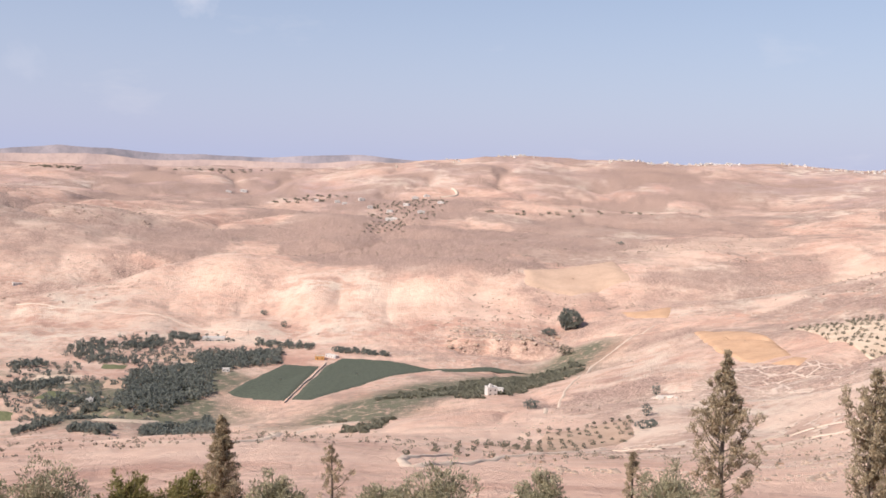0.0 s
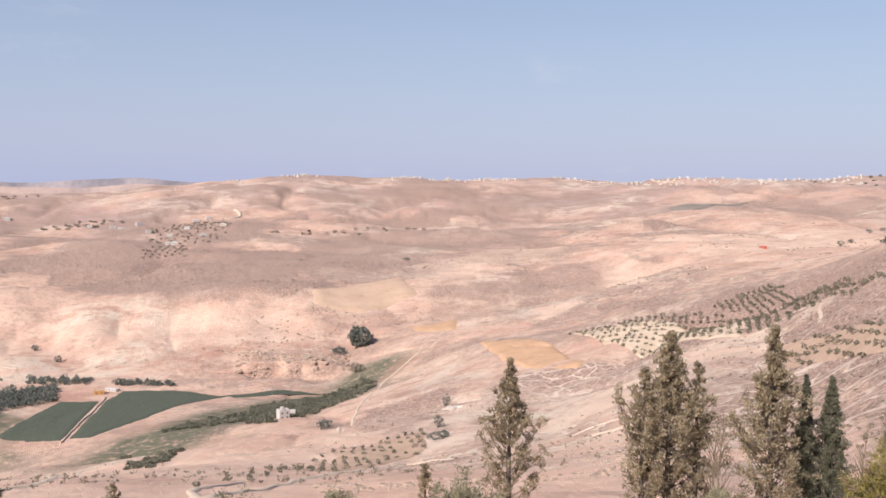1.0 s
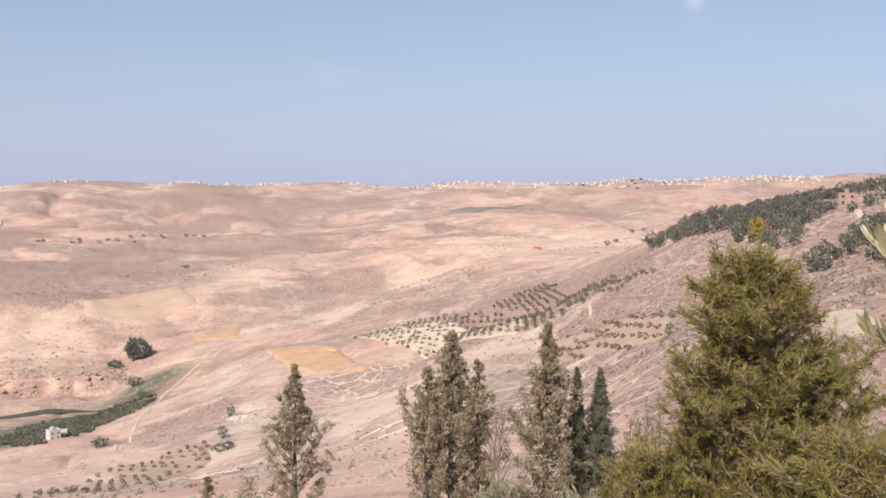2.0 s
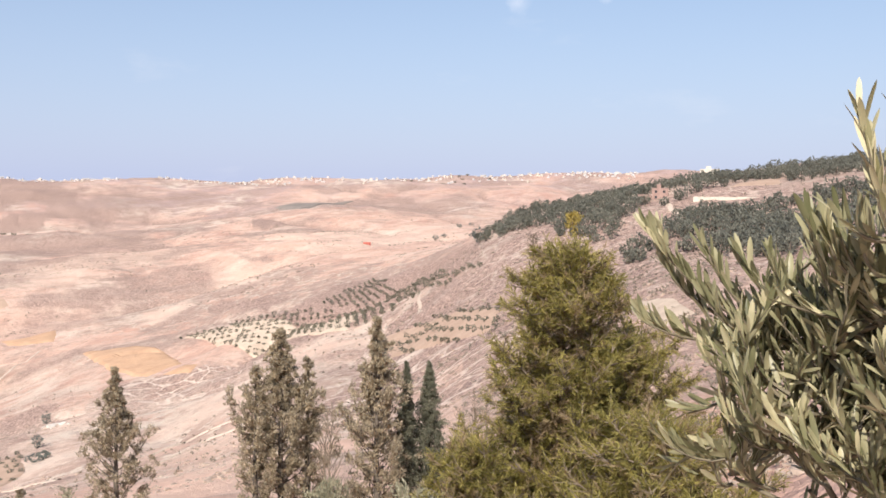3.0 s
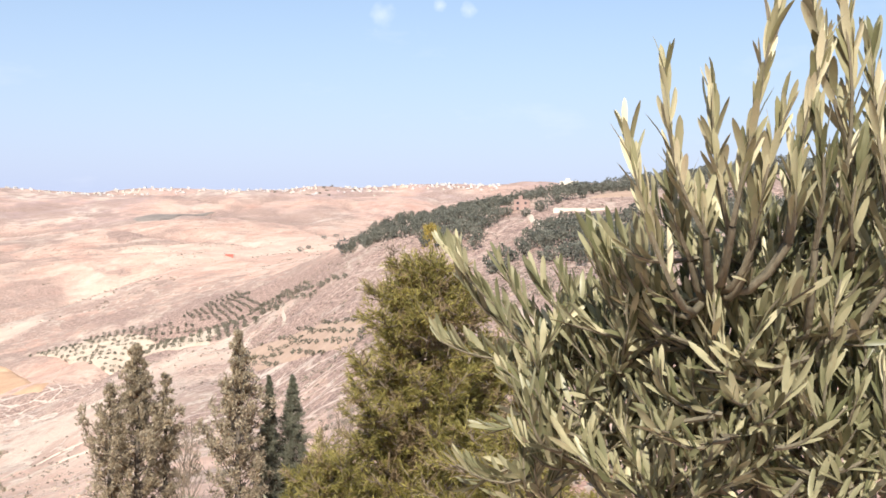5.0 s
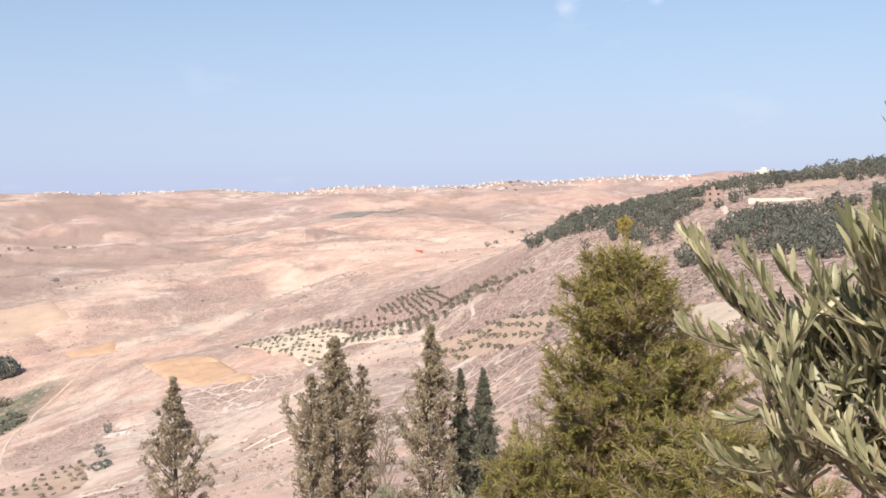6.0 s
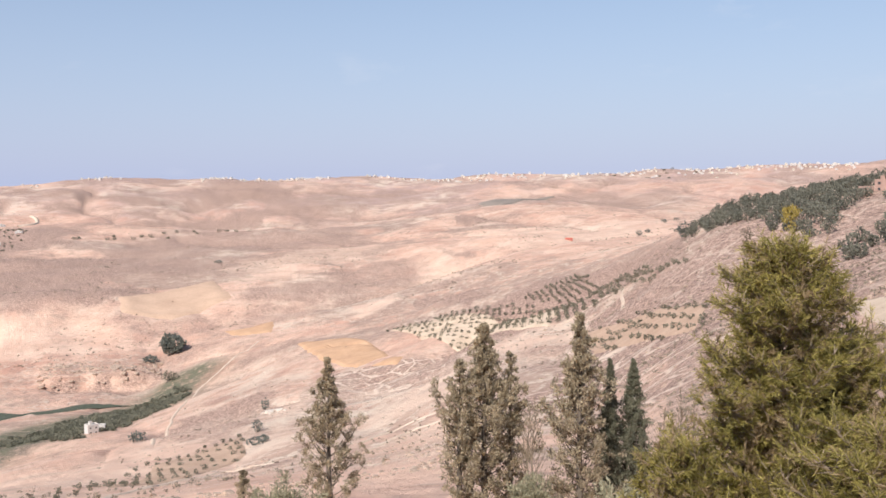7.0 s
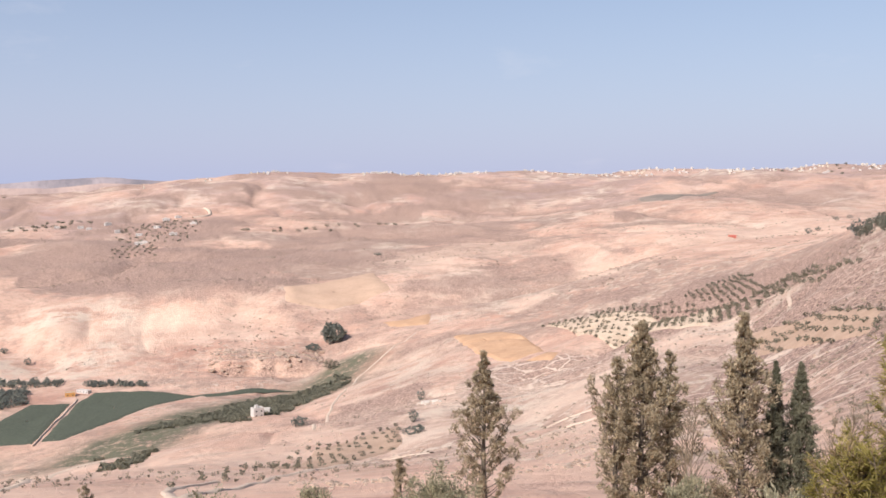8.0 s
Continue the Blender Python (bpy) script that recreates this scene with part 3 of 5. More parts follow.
def drape(name, poly, mat, lift, step, label, category, kind=""):
    """A worked patch of ground: a thin sheet with an uneven rim that follows the slope."""
    p = np.array(poly, float)
    c = p.mean(0)
    ring = []
    for a, b in zip(p, np.roll(p, -1, 0)):
        n = max(2, int(np.linalg.norm(b - a) / step))
        ring += [a + (b - a) * k / n for k in range(n)]
    ring = np.array(ring)
    ring = ring + (ring - c) * 0.03 * rough(ring[:, 0], ring[:, 1], 25, 5, 2)[:, None]
    turns = max(3, int(np.linalg.norm(ring - c, axis=1).mean() / step))
    s = np.linspace(0.02, 1, turns)
    xy = c + (ring - c)[None] * s[:, None, None]
    z = height(xy[..., 0], xy[..., 1]) + lift
    z[-1] -= lift * 2.2
    v = np.concatenate([xy, z[..., None]], -1).reshape(-1, 3)
    m, n = turns, len(ring)
    i, j = np.meshgrid(np.arange(m - 1), np.arange(n), indexing="ij")
    j2 = (j + 1) % n
    f = np.stack([i * n + j, i * n + j2, (i + 1) * n + j2, (i + 1) * n + j], -1).reshape(-1, 4)
    me = mesh_from(name, v, f, mat, smooth=True)
    return tagged(new(name, me), label, category, kind=kind)


def track(name, line, width, mat, lift, label, category="track"):
    """A worn dirt track along a line, draped on the slope."""
    line = np.array(line, float)
    d = np.concatenate([[0], np.cumsum(np.linalg.norm(np.diff(line, axis=0), axis=1))])
    s = np.arange(0, d[-1], max(3.0, width))
    x, y = np.interp(s, d, line[:, 0]), np.interp(s, d, line[:, 1])
    for _ in range(4):
        x[1:-1], y[1:-1] = (x[:-2] + 2 * x[1:-1] + x[2:]) / 4, (y[:-2] + 2 * y[1:-1] + y[2:]) / 4
    x = x + 1.5 * rough(x, y, 40, 15, 2)
    t = unit(np.stack([np.gradient(x), np.gradient(y)], 1))
    rows = []
    for k in (-1, -0.5, 0, 0.5, 1):
        w = width * 0.5 * k * (1 + 0.3 * rough(x, y, 12, 19 + int(k * 2), 2))
        px, py = x - t[:, 1] * w, y + t[:, 0] * w
        rows.append(np.stack([px, py, height(px, py) + lift - (lift * 1.8 if abs(k) == 1 else 0)], 1))
    v = np.stack(rows, 1).reshape(-1, 3)
    i, j = np.meshgrid(np.arange(len(s) - 1), np.arange(4), indexing="ij")
    f = np.stack([i * 5 + j, i * 5 + j + 1, (i + 1) * 5 + j + 1, (i + 1) * 5 + j], -1).reshape(-1, 4)[:, ::-1]
    return tagged(new(name, mesh_from(name, v, f, mat, smooth=True)), label, category, kind="structure")


# ---------------------------------------------------------------- fields and tracks
CROP = earth_material("crop_green", (0.075, 0.085, 0.062), (0.12, 0.13, 0.092), 0.35)
OCHRE = earth_material("ochre_stubble", (0.53, 0.315, 0.19), (0.65, 0.41, 0.255), 0.05)
PALE_EARTH = earth_material("pale_tilled_earth", (0.55, 0.41, 0.30), (0.70, 0.55, 0.41), 0.08)
RED_EARTH = earth_material("reddish_tilled_earth", (0.45, 0.30, 0.21), (0.56, 0.39, 0.285), 0.08)
TRACK = earth_material("chalk_track", (0.56, 0.42, 0.32), (0.72, 0.57, 0.45), 0.2)
GREY_SCRUB = earth_material("grey_thicket", (0.22, 0.185, 0.155), (0.36, 0.29, 0.24), 0.02)

drape("crop_field", [(-222, 997), (-151, 957), (-139, 1168), (-186, 1185)], CROP, 1.0, 9, "dark green irrigated crop field on the valley floor", "field")
drape("crop_field", [(-149, 957), (-127, 954), (-51, 1090), (6, 1148), (-60, 1204), (-124, 1225), (-137, 1168)], CROP, 1.0, 9, "large dark green crop field with a pointed end", "field")
drape("crop_strip", [(-21, 1149), (-4, 1131), (78, 1168), (125, 1168), (79, 1189)], CROP, 1.0, 9, "narrow green strip running along the wadi", "field")
track("field_path", [(-151, 955), (-144, 1060), (-136, 1185)], 1.5, TRACK, 1.35, "pale dirt path between two green fields", "path")
drape("ochre_field", [(300, 1162), (337, 1071), (332, 945), (313, 858), (274, 847), (266, 944)], OCHRE, 1.6, 8, "bare orange-ochre field on the spur", "field")
drape("ochre_field", [(279, 840), (311, 850), (318, 827), (297, 795)], OCHRE, 1.6, 8, "small ochre field tongue beside a larger one", "field")
drape("ochre_field", [(256, 1431), (344, 1434), (316, 1326), (269, 1366)], OCHRE, 1.8, 10, "faded ochre field above the wadi", "field")
drape("fallow_field", [(125, 1629), (311, 1765), (316, 1597), (200, 1517), (128, 1558)], earth_material("tan_fallow", (0.53, 0.355, 0.25), (0.64, 0.44, 0.315), 0.03), 2.2, 12, "tan fallow field between stony slopes", "field")
drape("bare_patch", [(221, 218), (193, 173), (155, 131), (147, 134), (182, 177)], PALE_EARTH, 0.6, 6, "pale tan bare earth on the rocky hillside", "clearing")
drape("orchard_soil", [(372, 1040), (430, 925), (403, 693), (356, 629), (355, 814)], PALE_EARTH, 1.4, 8, "pale tilled soil under an olive orchard", "field")
drape("orchard_soil", [(22, 385), (60, 440), (106, 508), (123, 605), (62, 545)], RED_EARTH, 0.8, 8, "reddish terraced soil under young olive trees", "field")
drape("orchard_soil", [(325, 545), (310, 447), (268, 339), (230, 296), (248, 355), (266, 432)], RED_EARTH, 0.8, 8, "brown terrace soil with rows of olives", "field")
drape("far_fallow", [(1357, 2931), (1528, 2996), (1716, 2986), (1623, 2936), (1294, 2607)], GREY_SCRUB, 5.0, 25, "dark grey-green field on the distant slope", "field")
drape("dry_clearing", [(475, 394), (527, 413), (576, 422), (505, 368)], RED_EARTH, 1.2, 8, "tan clearing among the hillside pines", "clearing")

for line, w, lab in (
    ([(6, 337), (-6, 304), (-9, 265), (-8, 235), (-4, 209), (10, 274), (27, 360), (57, 422), (84, 463), (102, 430)], 3.6, "white dirt track that loops on the lower slope"),
    ([(144, 442), (170, 462), (185, 460), (196, 423)], 3.2, "bright chalk track across the stony slope"),
    ([(136, 409), (169, 439), (179, 421), (185, 399)], 2.6, "chalk track across the stony slope"),
    ([(-70, 330), (-63, 359), (-103, 715), (-58, 754)], 6.0, "pale gravel bed of the dry wadi"),
    ([(73, 671), (119, 904), (175, 1122), (284, 1288)], 3.5, "faint footpath climbing the spur"),
    ([(-643, 1480), (-492, 1465), (-371, 1427), (-271, 1383)], 4.0, "pale track along the foot of the hill"),
    ([(-13, 3117), (22, 3140), (45, 3245), (22, 3292)], 14.0, "white road bend near the far village"),
    ([(447, 414), (414, 373), (390, 344)], 4.0, "pale road up to the hillside house"),
    ([(356, 629), (400, 640), (395, 600), (330, 500)], 3.0, "pale track between the orchards"),
):
    track("dirt_track", line, w, TRACK, 0.55 if w < 10 else 4.0, lab)

# ---------------------------------------------------------------- distant trees
# grove and orchard leaves are paled: distance haze put into their colour
GROVE = leaf_material("grove_leaf", (0.16, 0.175, 0.155), (0.30, 0.305, 0.255), 0.8, 0.03, 0.4)
WOOD_PINE = leaf_material("hill_pine_leaf", (0.13, 0.13, 0.105), (0.31, 0.295, 0.225), 0.8, 0.05, 0.35)
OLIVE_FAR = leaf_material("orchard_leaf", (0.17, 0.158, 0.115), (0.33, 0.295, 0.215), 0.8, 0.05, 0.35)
WADI = leaf_material("wadi_thicket_leaf", (0.19, 0.185, 0.135), (0.34, 0.315, 0.23), 0.8, 0.05, 0.4)
BARK = bark_material("grey_bark", (0.09, 0.07, 0.055), (0.20, 0.165, 0.13))


def far_crowns(x, y, wide, tall, count, size):
    """Many small trees: a short stem each and a ragged crown of leafy tufts."""
    n = len(x)
    z = height(x, y)
    w = wide * rng.uniform(0.65, 1.25, n)
    h = tall * rng.uniform(0.65, 1.2, n)
    p = unit(rng.normal(size=(n, count, 3))) * rng.uniform(0.55, 1.0, (n, count, 1)) ** 0.5
    lump = 1 + 0.35 * np.sin(p[..., :1] * 4 + rng.uniform(0, 6, (n, 1, 1))) * np.cos(p[..., 1:2] * 5 + rng.uniform(0, 6, (n, 1, 1)))
    p = p * lump
    at = np.stack([x[:, None] + p[..., 0] * w[:, None] / 2, y[:, None] + p[..., 1] * w[:, None] / 2,
                   z[:, None] + h[:, None] * (0.56 + 0.46 * p[..., 2])], -1).reshape(-1, 3)
    way = p.reshape(-1, 3) + rng.normal(0, 0.7, (n * count, 3)) + [0, 0, 0.2]
    s = size * rng.uniform(0.6, 1.4, n * count)
    v, f = blades(at - unit(way) * s[:, None] * 0.5, way, s, s * 0.75, 0.25)
    # stems
    k = np.array([(0.12, 0.12), (-0.12, 0.12), (-0.12, -0.12), (0.12, -0.12)])
    sv = np.zeros((n, 8, 3))
    for lv, (zz, sc) in enumerate(((-0.6, 1.6), (0.6, 1.0))):
        sv[:, lv * 4:lv * 4 + 4, 0] = x[:, None] + k[None, :, 0] * sc * (tall / 5)
        sv[:, lv * 4:lv * 4 + 4, 1] = y[:, None] + k[None, :, 1] * sc * (tall / 5)
        sv[:, lv * 4:lv * 4 + 4, 2] = (z + zz * h)[:, None] if lv else (z - 0.6)[:, None]
    sf = np.array([(0, 1, 5, 4), (1, 2, 6, 5), (2, 3, 7, 6), (3, 0, 4, 7)])
    sf = (np.arange(n)[:, None, None] * 8 + sf[None]).reshape(-1, 4)
    return join([(v, f), (sv.reshape(-1, 3), sf)]), len(f), len(sf)


def grove(name, x, y, wide, tall, count, size, mat, label, category="trees"):
    (v, f), a, b = far_crowns(np.asarray(x, float), np.asarray(y, float), wide, tall, count, size)
    me = mesh_from(name, v, f, [mat, BARK], slots=np.r_[np.zeros(a, int), np.ones(b, int)])
    return tagged(new(name, me), label, category, kind="stuff")


GARDENS = [
    ([(-344, 1083), (-267, 1158), (-229, 990), (-246, 952), (-255, 895), (-303, 906)], 8.5, 7.0, 8.0, "dense dark green orchard on the valley floor"),
    ([(-288, 1136), (-308, 1229), (-205, 1272), (-188, 1173), (-245, 1120)], 8.5, 7.0, 8.5, "dark fruit trees beside the green field"),
    ([(-411, 1237), (-399, 1290), (-372, 1315), (-359, 1256)], 8.0, 7.0, 8.0, "dark tree block at the garden's edge"),
    ([(-454, 1170), (-470, 1249), (-435, 1296), (-417, 1254), (-410, 1143)], 8.0, 7.0, 11.0, "scattered garden trees"),
    ([(-337, 764), (-342, 799), (-325, 833), (-316, 805)], 7.0, 5.5, 6.5, "tree row along a terrace"),
    ([(-284, 746), (-294, 784), (-265, 790), (-252, 741)], 7.0, 5.5, 6.5, "dark tree clump on a terrace"),
    ([(-230, 745), (-242, 807), (-209, 894), (-172, 760)], 7.5, 6.0, 7.5, "dark trees at the foot of the slope"),
    ([(-443, 955), (-458, 1002), (-396, 1028), (-387, 998)], 8.0, 6.0, 9.0, "row of garden trees"),
    ([(-478, 1079), (-490, 1114), (-460, 1136), (-449, 1106)], 8.0, 6.0, 8.0, "row of garden trees"),
    ([(-246, 1315), (-252, 1350), (-168, 1305), (-167, 1268)], 8.0, 6.0, 9.0, "trees along the upper garden edge"),
    ([(-136, 1248), (-136, 1272), (-62, 1240), (-63, 1222)], 7.0, 5.0, 8.0, "hedge of dark trees above the field"),
    ([(-369, 1330), (-378, 1368), (-338, 1375), (-328, 1327)], 8.0, 6.5, 8.0, "trees round the farm building"),
    ([(-367, 912), (-374, 943), (-323, 931), (-310, 887), (-312, 829)], 8.0, 5.5, 11.0, "loose garden trees among dry plots"),
    ([(-410, 1143), (-417, 1193), (-356, 1152), (-351, 1115)], 8.0, 6.0, 10.0, "garden trees among dry plots"),
    ([(-10, 905), (15, 988), (82, 1133), (161, 1183), (172, 1118), (87, 961), (40, 880)], 6.5, 3.0, 7.5, "grey-green thicket in the wadi bed"),
    ([(-110, 800), (-70, 905), (-20, 990), (45, 1075), (95, 1150), (120, 1150), (60, 1030), (5, 950), (-45, 860)], 5.0, 2.2, 6.5, "low grey-green thicket along the wadi"),
    ([(-60, 640), (-77, 768), (-49, 742), (-20, 800), (-40, 640)], 5.0, 2.2, 7.5, "low dry thicket in the wadi"),
]
for poly, wide, tall, gap, lab in GARDENS:
    gx, gy = scatter(poly, gap)
    if "thicket" in lab:
        k = rough(gx, gy, 60, 181, 2) > -0.3
        gx, gy = gx[k], gy[k]
    grove("grove", gx, gy, wide, tall, 46, 2.3, WADI if "thicket" in lab else GROVE, lab)

# single garden trees and plots between the groves
gx, gy = scatter([(-480, 1100), (-455, 1290), (-340, 1385), (-205, 1290), (-232, 1010), (-250, 890), (-330, 790), (-430, 950)], 12.5)
k = rough(gx, gy, 90, 171, 2) > -0.2
grove("garden_trees", gx[k], gy[k], 6.0, 4.5, 36, 1.7, GROVE, "loose small trees among the garden plots")
GREEN_PLOT = earth_material("green_plot", (0.11, 0.12, 0.06), (0.19, 0.19, 0.10), 0.3)
for poly, m, lab in (
    ([(-400, 930), (-395, 985), (-352, 975), (-360, 925)], GREEN_PLOT, "small bright green vegetable plot"),
    ([(-350, 985), (-360, 1050), (-310, 1060), (-300, 990)], RED_EARTH, "bare reddish garden plot"),
    ([(-345, 1170), (-350, 1230), (-300, 1215), (-285, 1160)], RED_EARTH, "bare reddish garden plot"),
    ([(-430, 1000), (-440, 1060), (-385, 1070), (-380, 1010)], PALE_EARTH, "pale fallow garden plot"),
    ([(-425, 860), (-430, 905), (-385, 900), (-385, 855)], GREEN_PLOT, "small green vegetable plot"),
    ([(-390, 1100), (-395, 1135), (-355, 1130), (-350, 1095)], GREEN_PLOT, "dull green garden plot"),
    ([(-300, 820), (-310, 880), (-250, 885), (-235, 825)], PALE_EARTH, "pale fallow plot above a tree row"),
):
    drape("garden_plot", poly, m, 0.8, 7, lab, "field")

# wooded shoulder east of the viewer

def plan(rows):
    return [(r * math.sin(math.radians(a)), r * math.cos(math.radians(a))) for a, r in rows]


WOODS = [
    (plan([(36.6, 740), (38, 850), (41.3, 860), (45, 780), (46.8, 650), (45.2, 560), (44.2, 520), (42.8, 560), (40, 630), (38, 690)]), 8.5, "dark pine wood on the crest of the shoulder"),
    (plan([(45.6, 690), (50, 760), (55, 800), (62, 830), (70, 830), (70, 640), (60, 640), (52, 640), (48, 590), (46.8, 575)]), 9.5, "pine wood along the hill crest"),
    (plan([(47.0, 545), (52.5, 525), (57, 560), (70, 560), (70, 400), (60, 330), (52, 345), (48.2, 410), (47.5, 470)]), 7.6, "open pine wood on the stony hillside"),
    (plan([(44.6, 470), (47.0, 500), (47.4, 440), (46.6, 410), (45.0, 440)]), 10.0, "pines below the hillside house"),
]
CLEAR = [(475, 394), (527, 413), (576, 422), (505, 368)]
for poly, gap, lab in WOODS:
    gx, gy = scatter(poly, gap)
    k = ~inside(gx, gy, CLEAR) & (rough(gx, gy, 40, 131, 3) > (-0.12 if "open" in lab else -0.5))
    # open ground round the house and its drive, so the camera sees the house
    k &= np.hypot(gx - 463, gy - 430) > 14
    k &= np.hypot(gx - 445, gy - 412) > 16
    k &= np.hypot(gx - 610, gy - 515) > 14
    grove("pine_wood", gx[k], gy[k], 7.0, 6.8, 120, 1.15, WOOD_PINE, lab)

# orchards in rows
ORCHARDS = [
    ([(370, 1029), (437, 958), (469, 799), (392, 597), (382, 595), (357, 638), (354, 817)], 12.5, 8.0, 4.3, 3.6, "olive orchard in straight rows on pale soil"),
    ([(464, 888), (561, 939), (369, 494), (354, 469), (388, 587), (468, 826)], 10.0, 8.5, 4.0, 3.4, "olive rows on the upper slope"),
    ([(329, 551), (310, 447), (268, 339), (227, 291), (245, 352), (263, 430)], 11.0, 9.0, 3.4, 3.0, "young olive rows on a brown terrace"),
    ([(-14, 296), (17, 371), (106, 508), (123, 609), (50, 543)], 13.0, 9.5, 3.0, 2.3, "young olive rows on a reddish terrace"),
    ([(-178, 2167), (-189, 2288), (-91, 2350), (-84, 2188)], 17.0, 24.0, 6.0, 4.5, "far orchard in tidy rows below the village"),
]
for poly, gapx, gapy, wide, tall, lab in ORCHARDS:
    p = np.array(poly, float)
    lean = 0.5
    c0, s0 = math.cos(lean), math.sin(lean)
    U, V = np.meshgrid(np.arange(-600, 600, gapx), np.arange(-600, 600, gapy))
    c = p.mean(0)
    ox = c[0] + U.ravel() * c0 - V.ravel() * s0 + rng.uniform(-0.9, 0.9, U.size)
    oy = c[1] + U.ravel() * s0 + V.ravel() * c0 + rng.uniform(-0.9, 0.9, U.size)
    k = inside(ox, oy, poly) & (rng.random(U.size) > 0.08)
    grove("olive_orchard", ox[k], oy[k], wide, tall, 40, wide * 0.28, OLIVE_FAR, lab, "orchard")

# woods and trees of the far country, in the orchard leaf paled for haze
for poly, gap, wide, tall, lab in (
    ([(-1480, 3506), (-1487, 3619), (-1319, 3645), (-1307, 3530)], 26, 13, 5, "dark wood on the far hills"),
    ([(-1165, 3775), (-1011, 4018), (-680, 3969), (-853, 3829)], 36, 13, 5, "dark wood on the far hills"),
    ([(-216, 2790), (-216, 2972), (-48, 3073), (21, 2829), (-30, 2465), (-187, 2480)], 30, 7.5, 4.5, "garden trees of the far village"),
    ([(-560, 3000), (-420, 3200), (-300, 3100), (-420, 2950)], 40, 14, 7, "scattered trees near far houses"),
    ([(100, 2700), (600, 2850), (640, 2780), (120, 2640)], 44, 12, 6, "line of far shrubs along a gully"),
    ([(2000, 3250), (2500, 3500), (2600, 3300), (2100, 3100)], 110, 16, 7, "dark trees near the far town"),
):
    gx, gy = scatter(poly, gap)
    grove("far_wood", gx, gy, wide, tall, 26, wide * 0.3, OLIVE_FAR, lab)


def lone_tree(name, x, y, wide, tall, count, size, mat, label, group=""):
    ob = thing(name, x, y, float(height(x, y)) - 0.3, label, "tree" if tall > 2.5 else "bush", group)
    (v, f), a, b = far_crowns(np.array([x]), np.array([y]), wide, tall, count, size)
    v = v - np.array([x, y, float(height(x, y)) - 0.3])
    part("crown", mesh_from("crown", v[:a * 4], f[:a], mat), ob)
    part("trunk", mesh_from("trunk", v[a * 4:], f[a:] - a * 4, BARK), ob)
    return ob


lone_tree("tree", 182, 1372, 29, 27, 2400, 2.6, GROVE, "great round dark tree alone above the wadi")
lone_tree("bush", 152, 1358, 26, 9, 200, 2.8, GROVE, "low dark thicket beside the great tree")
lone_tree("tree", 160, 1236, 17, 12, 300, 1.9, OLIVE_FAR, "round grey-green tree at the wadi head")
lone_tree("tree", 79, 814, 14, 9, 240, 1.6, GROVE, "dark bush below the white houses")
for x, y, w, h in ((161, 716, 7, 8), (129, 597, 8, 8), (114, 535, 9, 5), (120, 540, 7, 4)):
    lone_tree("tree", x, y, w, h, 160, 1.1, GROVE, "dark green tree by the white rocks", "trees by the white rocks")
for x, y in ((1061, 1554), (1085, 1560), (1214, 1688), (1400, 1900), (1118, 1514), (450, 600), (-271, 1500), (-230, 1440), (360, 2000)):
    lone_tree("bush", x, y, 13, 9, 120, 1.8, GROVE, "lone dark bush on the bare slope", "lone bushes on the slope")

# scrub tufts and stones strewn over the slopes
SCRUB = leaf_material("dry_scrub", (0.20, 0.165, 0.125), (0.33, 0.27, 0.20), 0.9, 0.05, 0.1)
a = np.radians(rng.uniform(-28, 62, 4200))
r = np.exp(rng.uniform(math.log(330), math.log(2800), 4200))
sx, sy = r * np.sin(a), r * np.cos(a)
k = (rough(sx, sy, 120, 151, 3) > -0.15) & ~((np.degrees(a) < 3) & (r > 880) & (r < 1400))
grove("scrub", sx[k], sy[k], 2.0, 1.2, 7, 0.8, SCRUB, "low dry scrub dotted over the bare hills", "scrub")

# darker thorn cushions and stones that dot the heath of the far slopes
a = np.radians(rng.uniform(-28, 46, 9000))
r = np.exp(rng.uniform(math.log(1380), math.log(3600), 9000))
sx, sy = r * np.sin(a), r * np.cos(a)
k = rough(sx, sy, 190, 153, 4) + 0.5 * rough(sx, sy, 45, 157, 2) > 0.15
grove("thorn_bushes", sx[k], sy[k], 4.2, 1.6, 7, 1.5, SCRUB, "low thorn bushes dotted over the far slopes", "scrub")
a = np.radians(rng.uniform(24, 50, 5200))
r = np.exp(rng.uniform(math.log(190), math.log(900), 5200))
sx, sy = r * np.sin(a), r * np.cos(a)
k = rough(sx, sy, 60, 159, 4) + 0.5 * rough(sx, sy, 18, 161, 2) > 0.1
grove("thorn_bushes", sx[k], sy[k], 1.5, 0.8, 7, 0.6, SCRUB, "low brown thorn bushes on the stony slope", "scrub")

STONE = plain_material("limestone", (0.47, 0.35, 0.27), 0.9, 0.2, 0.6)


CHALK = plain_material("white_chalk", (0.66, 0.57, 0.49), 0.9, 0.1, 0.6)


def stones(name, x, y, size, label, mat=STONE):
    n = len(x)
    o = np.array([(1, 0, 0), (0, 1, 0), (-1, 0, 0), (0, -1, 0), (0.6, 0.6, 0.8), (-0.6, 0.5, 0.7), (-0.5, -0.6, 0.8), (0.6, -0.6, 0.7)], float)
    s = size * np.exp(rng.normal(0, 0.45, n))
    v = o[None] * rng.uniform(0.6, 1.3, (n, 8, 3)) * s[:, None, None]
    v[..., 2] *= 0.7
    v += np.stack([x, y, height(x, y) - 0.1 * s], 1)[:, None]
    q = np.array([(4, 5, 6, 7), (0, 1, 5, 4), (1, 2, 6, 5), (2, 3, 7, 6), (3, 0, 4, 7)])
    f = (np.arange(n)[:, None, None] * 8 + q[None]).reshape(-1, 4)
    return tagged(new(name, mesh_from(name, v.reshape(-1, 3), f, mat)), label, "stones", kind="stuff")


a = np.radians(rng.uniform(5, 60, 5000))
